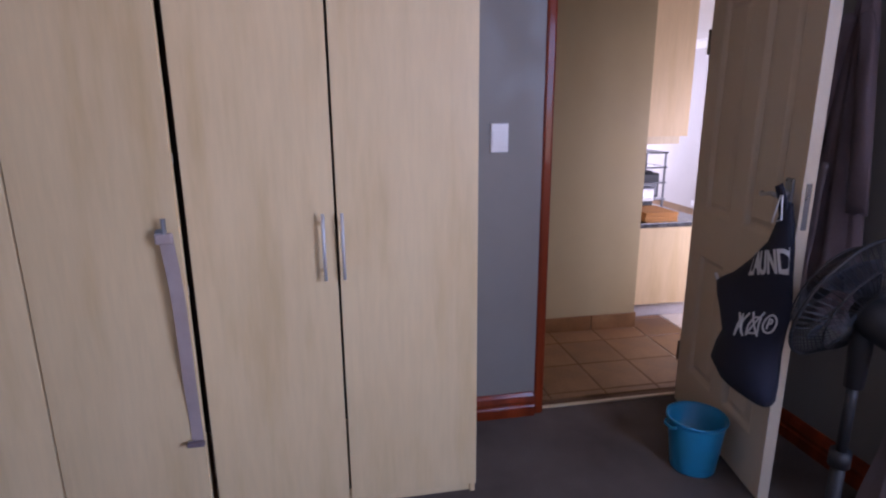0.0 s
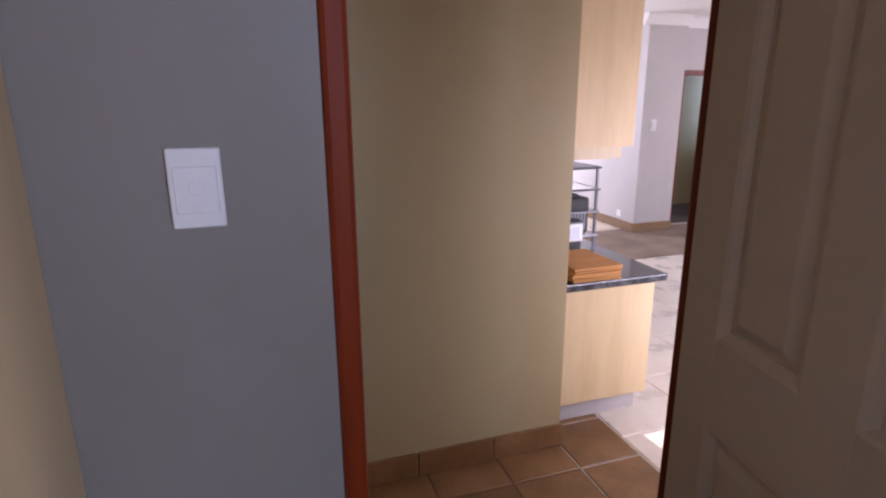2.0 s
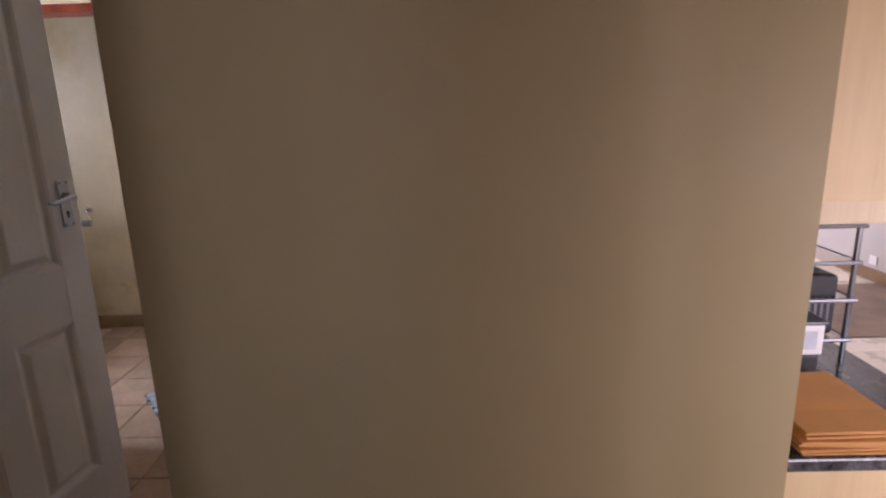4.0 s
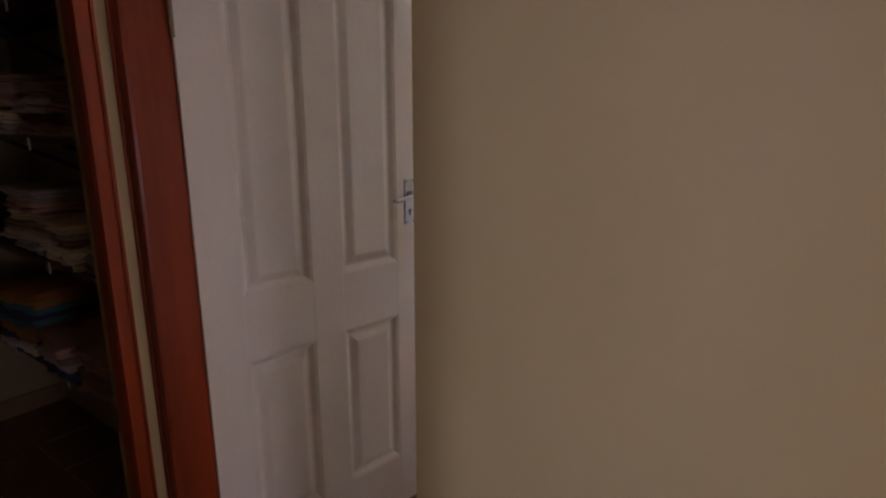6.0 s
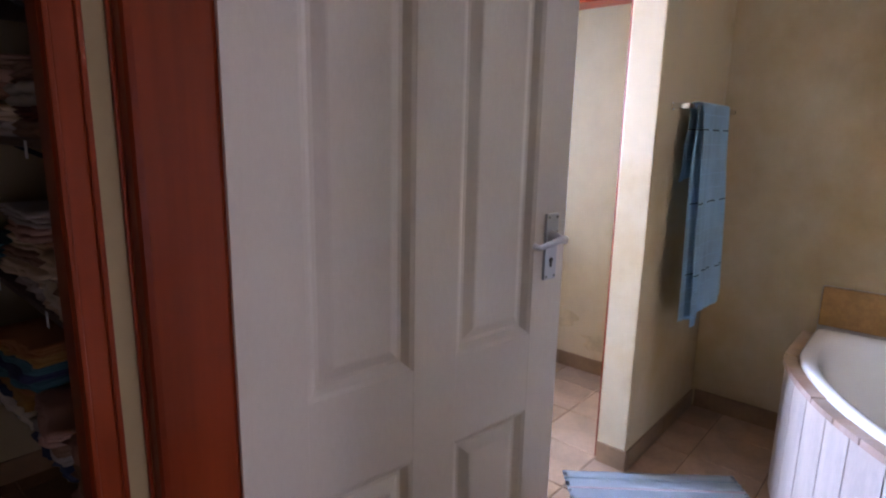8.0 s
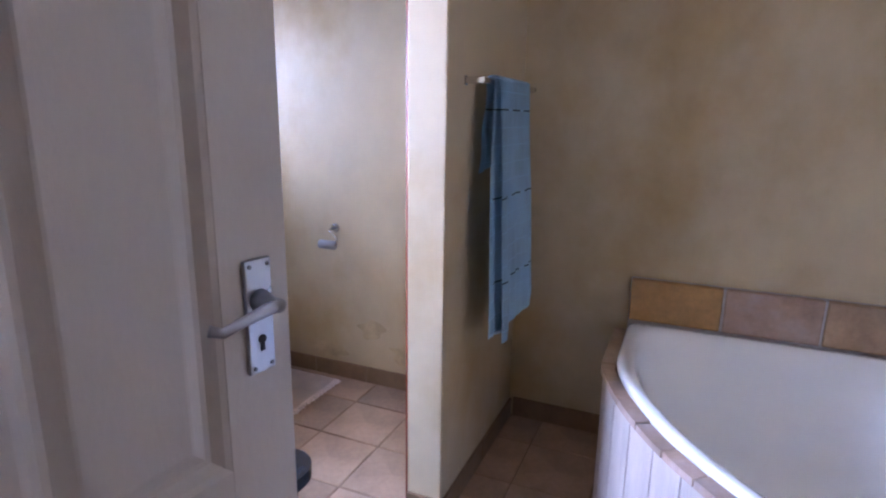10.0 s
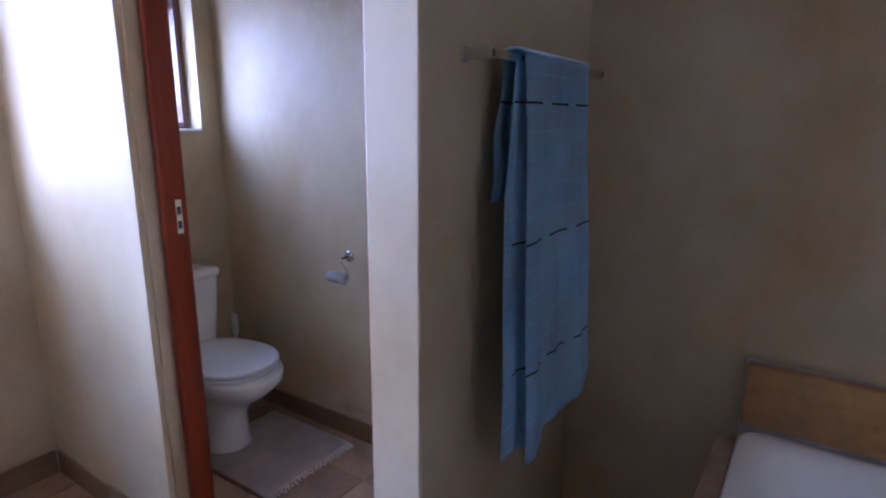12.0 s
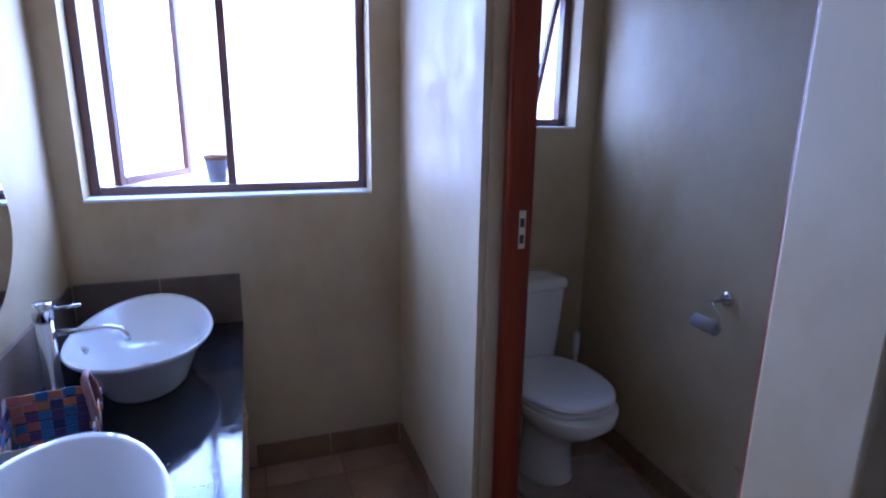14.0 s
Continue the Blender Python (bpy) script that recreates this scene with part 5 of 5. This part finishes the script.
# ---- vanity ----
van = thing("vanity_cabinet", "maple vanity cabinet below the granite top", "cabinet")
part("carcass", box(-2.05, -0.365, 3.785, 4.285, 0.09, 0.598), MAPLE, van)
part("plinth", box(-2.05, -0.38, 3.785, 4.24, 0.0, 0.09), SPLASH, van)
for k in range(4):
    x0 = -2.048 + k * 0.42
    d = part("door", box(x0, x0 + 0.416, 4.286, 4.303, 0.095, 0.594, 0.0012), MAPLE, van)
    part("knob", tube([(x0 + (0.35 if k % 2 == 0 else 0.04), 4.303, 0.5), (x0 + (0.35 if k % 2 == 0 else 0.04), 4.325, 0.5)], [0.005, 0.009], 10), CHROME, d)
vt = thing("granite_worktop", "polished black granite worktop carrying two basins", "worktop")
top_loop = [(-2.062, 3.772), (-0.30, 3.772), (-0.30, 4.2)] + [(-0.37 + 0.07 * math.cos(t), 4.248 + 0.07 * math.sin(t)) for t in [math.pi / 2 * k / 8 for k in range(9)]] + [(-2.062, 4.318)]
part("slab", loft([[(x, y, z) for x, y in top_loop] for z in (0.60, 0.63)]), GRANITE, vt)
part("front_edge", box(-2.05, -0.40, 4.296, 4.314, 0.575, 0.599, 0.002), GRANITE, vt)
spl = thing("splashback", "brown tile splashback round the vanity top", "tiles")
for k in range(5):
    x0 = -2.05 + k * 0.362
    part("tile", box(x0 + 0.002, x0 + 0.360, 3.7705, 3.782, 0.632, 0.818, 0.002), SPLASH, spl)
part("tile", box(-2.0635, -2.052, 3.784, 4.048, 0.632, 0.818, 0.002), SPLASH, spl)
part("tile", box(-2.0635, -2.052, 4.052, 4.318, 0.632, 0.818, 0.002), SPLASH, spl)


def basin(x, y, label):
    o = thing("vessel_basin", label, "basin", (x, y, 0.631), 0, "basins on the vanity")
    n = 56
    ring = lambda z, a, b, lift=0.0: [(a * math.cos(t), b * math.sin(t), z + lift * math.cos(t) ** 2) for t in [2 * math.pi * k / n for k in range(n)]]
    part("bowl", loft([ring(0, 0.165, 0.115), ring(0.006, 0.17, 0.118), ring(0.06, 0.205, 0.14), ring(0.11, 0.255, 0.17, 0.012), ring(0.13, 0.292, 0.187, 0.018), ring(0.138, 0.30, 0.192, 0.02), ring(0.143, 0.298, 0.19, 0.02), ring(0.138, 0.285, 0.18, 0.018), ring(0.10, 0.235, 0.15, 0.008), ring(0.055, 0.18, 0.118), ring(0.035, 0.13, 0.085), ring(0.028, 0.04, 0.03)]), CERAMIC, o, smooth=True)
    part("drain", loft([oval(0, 0, 0.0285 + h, r, r, 20) for h, r in ((0, 0.024), (0.004, 0.022))]), CHROME, o)
    part("overflow", loft([[(0.0 + r * math.cos(t), -0.158 + d, 0.095 + r * math.sin(t) * 0.9) for t in [k * math.pi / 8 for k in range(16)]] for d, r in ((-0.004, 0.021), (0.012, 0.018), (0.013, 0.006))]), CHROME, o)
    return o


b1 = basin(-1.67, 4.05, "oval white ceramic vessel basin near the window")
b2 = basin(-0.785, 4.035, "oval white ceramic vessel basin near the door")


def mixer(x, y):
    o = thing("basin_mixer", "tall chrome basin mixer tap on the granite", "tap", (x, y, 0.631), 0, "basin taps")
    part("body", tube([(0, 0, 0), (0, 0, 0.004), (0, 0, 0.225)], [0.027, 0.022, 0.021], 20), CHROME, o, smooth=True)
    part("cap", tube([(0, 0, 0.228), (0, 0, 0.272), (0, 0, 0.276)], [0.0245, 0.0245, 0.021], 20), CHROME, o, smooth=True)
    part("lever", tube([(0.0, 0.02, 0.258), (0.0, 0.09, 0.262)], [0.005, 0.004], 10), CHROME, o, smooth=True)
    part("spout", tube([(0, 0.015, 0.188), (0, 0.10, 0.190), (0, 0.15, 0.190), (0, 0.175, 0.182), (0, 0.188, 0.16), (0, 0.19, 0.148)], 0.0095, 12), CHROME, o, smooth=True)
    return o


mixer(-1.60, 3.835)
mixer(-0.65, 3.835)

mir = thing("mirror", "oval frameless wall mirror above the vanity", "mirror")
part("glass", loft([[(-1.10 + (0.572 - d) * math.cos(t), y, 1.125 + (0.30 - d) * math.sin(t)) for t in [2 * math.pi * k / 72 for k in range(72)]] for y, d in ((3.7712, 0.0), (3.776, 0.0), (3.7775, 0.004))]), MIRROR, mir)

# woven basket
bas = thing("woven_basket", "small basket woven from coloured plastic strips", "basket", (-1.235, 3.93, 0.631), 8)
COLS = [surface("strip_" + n, c, 0.45, 6, 90, 0.08, 0.05) for n, c in (("navy", (0.03, 0.03, 0.11)), ("orange", (0.55, 0.20, 0.08)), ("white", (0.6, 0.55, 0.52)), ("violet", (0.10, 0.05, 0.16)), ("coral", (0.55, 0.17, 0.13)), ("blue", (0.06, 0.2, 0.42)), ("beige", (0.48, 0.38, 0.28)))]
LOOP = surface("loop_braid", (0.30, 0.14, 0.11), 0.6, 30, 160, 0.3, 0.3)
bw, bd, bh = 0.105, 0.08, 0.135
rb = random.Random(9)
cell = 0.0225
for side in range(4):
    half, off = (bw, bd) if side % 2 == 0 else (bd, bw)
    n = round(2 * half / cell)
    vc = [rb.randrange(7) for _ in range(n)]
    for r in range(6):
        hc = rb.randrange(7)
        for k in range(n):
            over = (k + r) % 2
            a, b = -half + 2 * half * k / n, -half + 2 * half * (k + 1) / n
            flare = 1 + 0.22 * r / 6
            o0 = off * flare - (0.0 if over else 0.0025)
            z0, z1 = r * cell + 0.002, (r + 1) * cell + 0.001
            bm = box(a * flare + 0.0006, b * flare - 0.0006, o0, o0 + 0.003, z0 + 0.0005, z1 - 0.0015)
            bmesh.ops.rotate(bm, verts=bm.verts[:], cent=(0, 0, 0), matrix=Matrix.Rotation(side * math.pi / 2, 3, "Z"))
            part("strip", bm, COLS[vc[k]] if over else COLS[hc], bas)
part("floor", box(-bw, bw, -bd, bd, 0.001, 0.006), COLS[0], bas)
for s in (-1, 1):
    part("carrying_loop", tube([(-0.045, s * bd * 1.18, bh - 0.01), (-0.04, s * bd * 1.1, bh + 0.04), (-0.02, s * bd * 1.0, bh + 0.075), (0.02, s * bd * 1.0, bh + 0.075), (0.04, s * bd * 1.1, bh + 0.04), (0.045, s * bd * 1.18, bh - 0.01)], 0.008, 8), LOOP, bas, "rose brown woven loop", True)

# flower pot on the terrace wall outside
pot = thing("flower_pot", "pale blue plant pot with a pinkish rim on the terrace wall", "pot", (-6.1, 4.06, 0.66))
part("body", loft([oval(0, 0, z, r, r, 24) for z, r in ((0, 0.08), (0.22, 0.108), (0.23, 0.108), (0.21, 0.10), (0.2, 0.09))]), PALE_GLAZE, pot, smooth=True)
part("rim", loft([oval(0, 0, z, r, r, 24) for z, r in ((0.226, 0.112), (0.23, 0.12), (0.265, 0.122), (0.27, 0.118), (0.265, 0.104), (0.228, 0.1))]), PINK_TILE, pot, "pinkish rim", True)

# ---- floor tiles, last ----
def tiles(parent, x0, x1, y0, y1, ox, oy, pitch, material, name="tile", gap=0.007, skip=None, seed=3):
    r = random.Random(seed)
    shared = {}
    i0, i1 = math.floor((x0 - ox) / pitch), math.ceil((x1 - ox) / pitch)
    j0, j1 = math.floor((y0 - oy) / pitch), math.ceil((y1 - oy) / pitch)
    for i in range(i0, i1):
        for j in range(j0, j1):
            a, b = max(x0, ox + i * pitch), min(x1, ox + (i + 1) * pitch)
            c, d = max(y0, oy + j * pitch), min(y1, oy + (j + 1) * pitch)
            if b - a < 0.03 or d - c < 0.03 or (skip and skip((a + b) / 2, (c + d) / 2)):
                continue
            key = (round(b - a, 3), round(d - c, 3))
            if key not in shared:
                w, h = key[0] / 2 - gap / 2, key[1] / 2 - gap / 2
                e = 0.0028
                bm = loft([[(-w, -h, -0.03), (w, -h, -0.03), (w, h, -0.03), (-w, h, -0.03)], [(-w, -h, -e), (w, -h, -e), (w, h, -e), (-w, h, -e)], [(-w + e, -h + e, 0), (w - e, -h + e, 0), (w - e, h - e, 0), (-w + e, h - e, 0)]])
                me = bpy.data.meshes.new(name)
                bm.to_mesh(me)
                bm.free()
                me.materials.append(material)
                shared[key] = me
            o = new(name, shared[key])
            o.parent = parent
            o.matrix_local = Matrix.Translation(((a + b) / 2, (c + d) / 2, r.uniform(-0.0012, 0.0))) @ Euler((r.uniform(-0.0015, 0.0015), r.uniform(-0.0015, 0.0015), r.uniform(-0.004, 0.004))).to_matrix().to_4x4()


tiles(hall_floor, -0.22, 1.85, 2.25, 3.14, 1.855, 2.595, 0.293, TERRACOTTA, seed=4, gap=0.006)
tiles(hall_floor, -2.04, -0.22, 2.25, 3.45, 1.855, 2.595, 0.293, TERRACOTTA, seed=5, gap=0.006)
tiles(base, -2.06, 1.70, 3.17, 5.79, -1.01, 5.27, 0.303, STONE_TILE, seed=6, skip=lambda x, y: (y < 3.77 and x < -0.24) or (x > 0.5 and y > 5.0))
tiles(kitchen_floor, 1.85, 2.13, 2.27, 3.22, 1.855, 2.595, 0.293, TERRACOTTA, seed=7, gap=0.006)
tiles(kitchen_floor, 2.135, 6.0, 2.27, 5.31, 2.135, 2.595, 0.42, PALE_TILE, seed=8, gap=0.005)
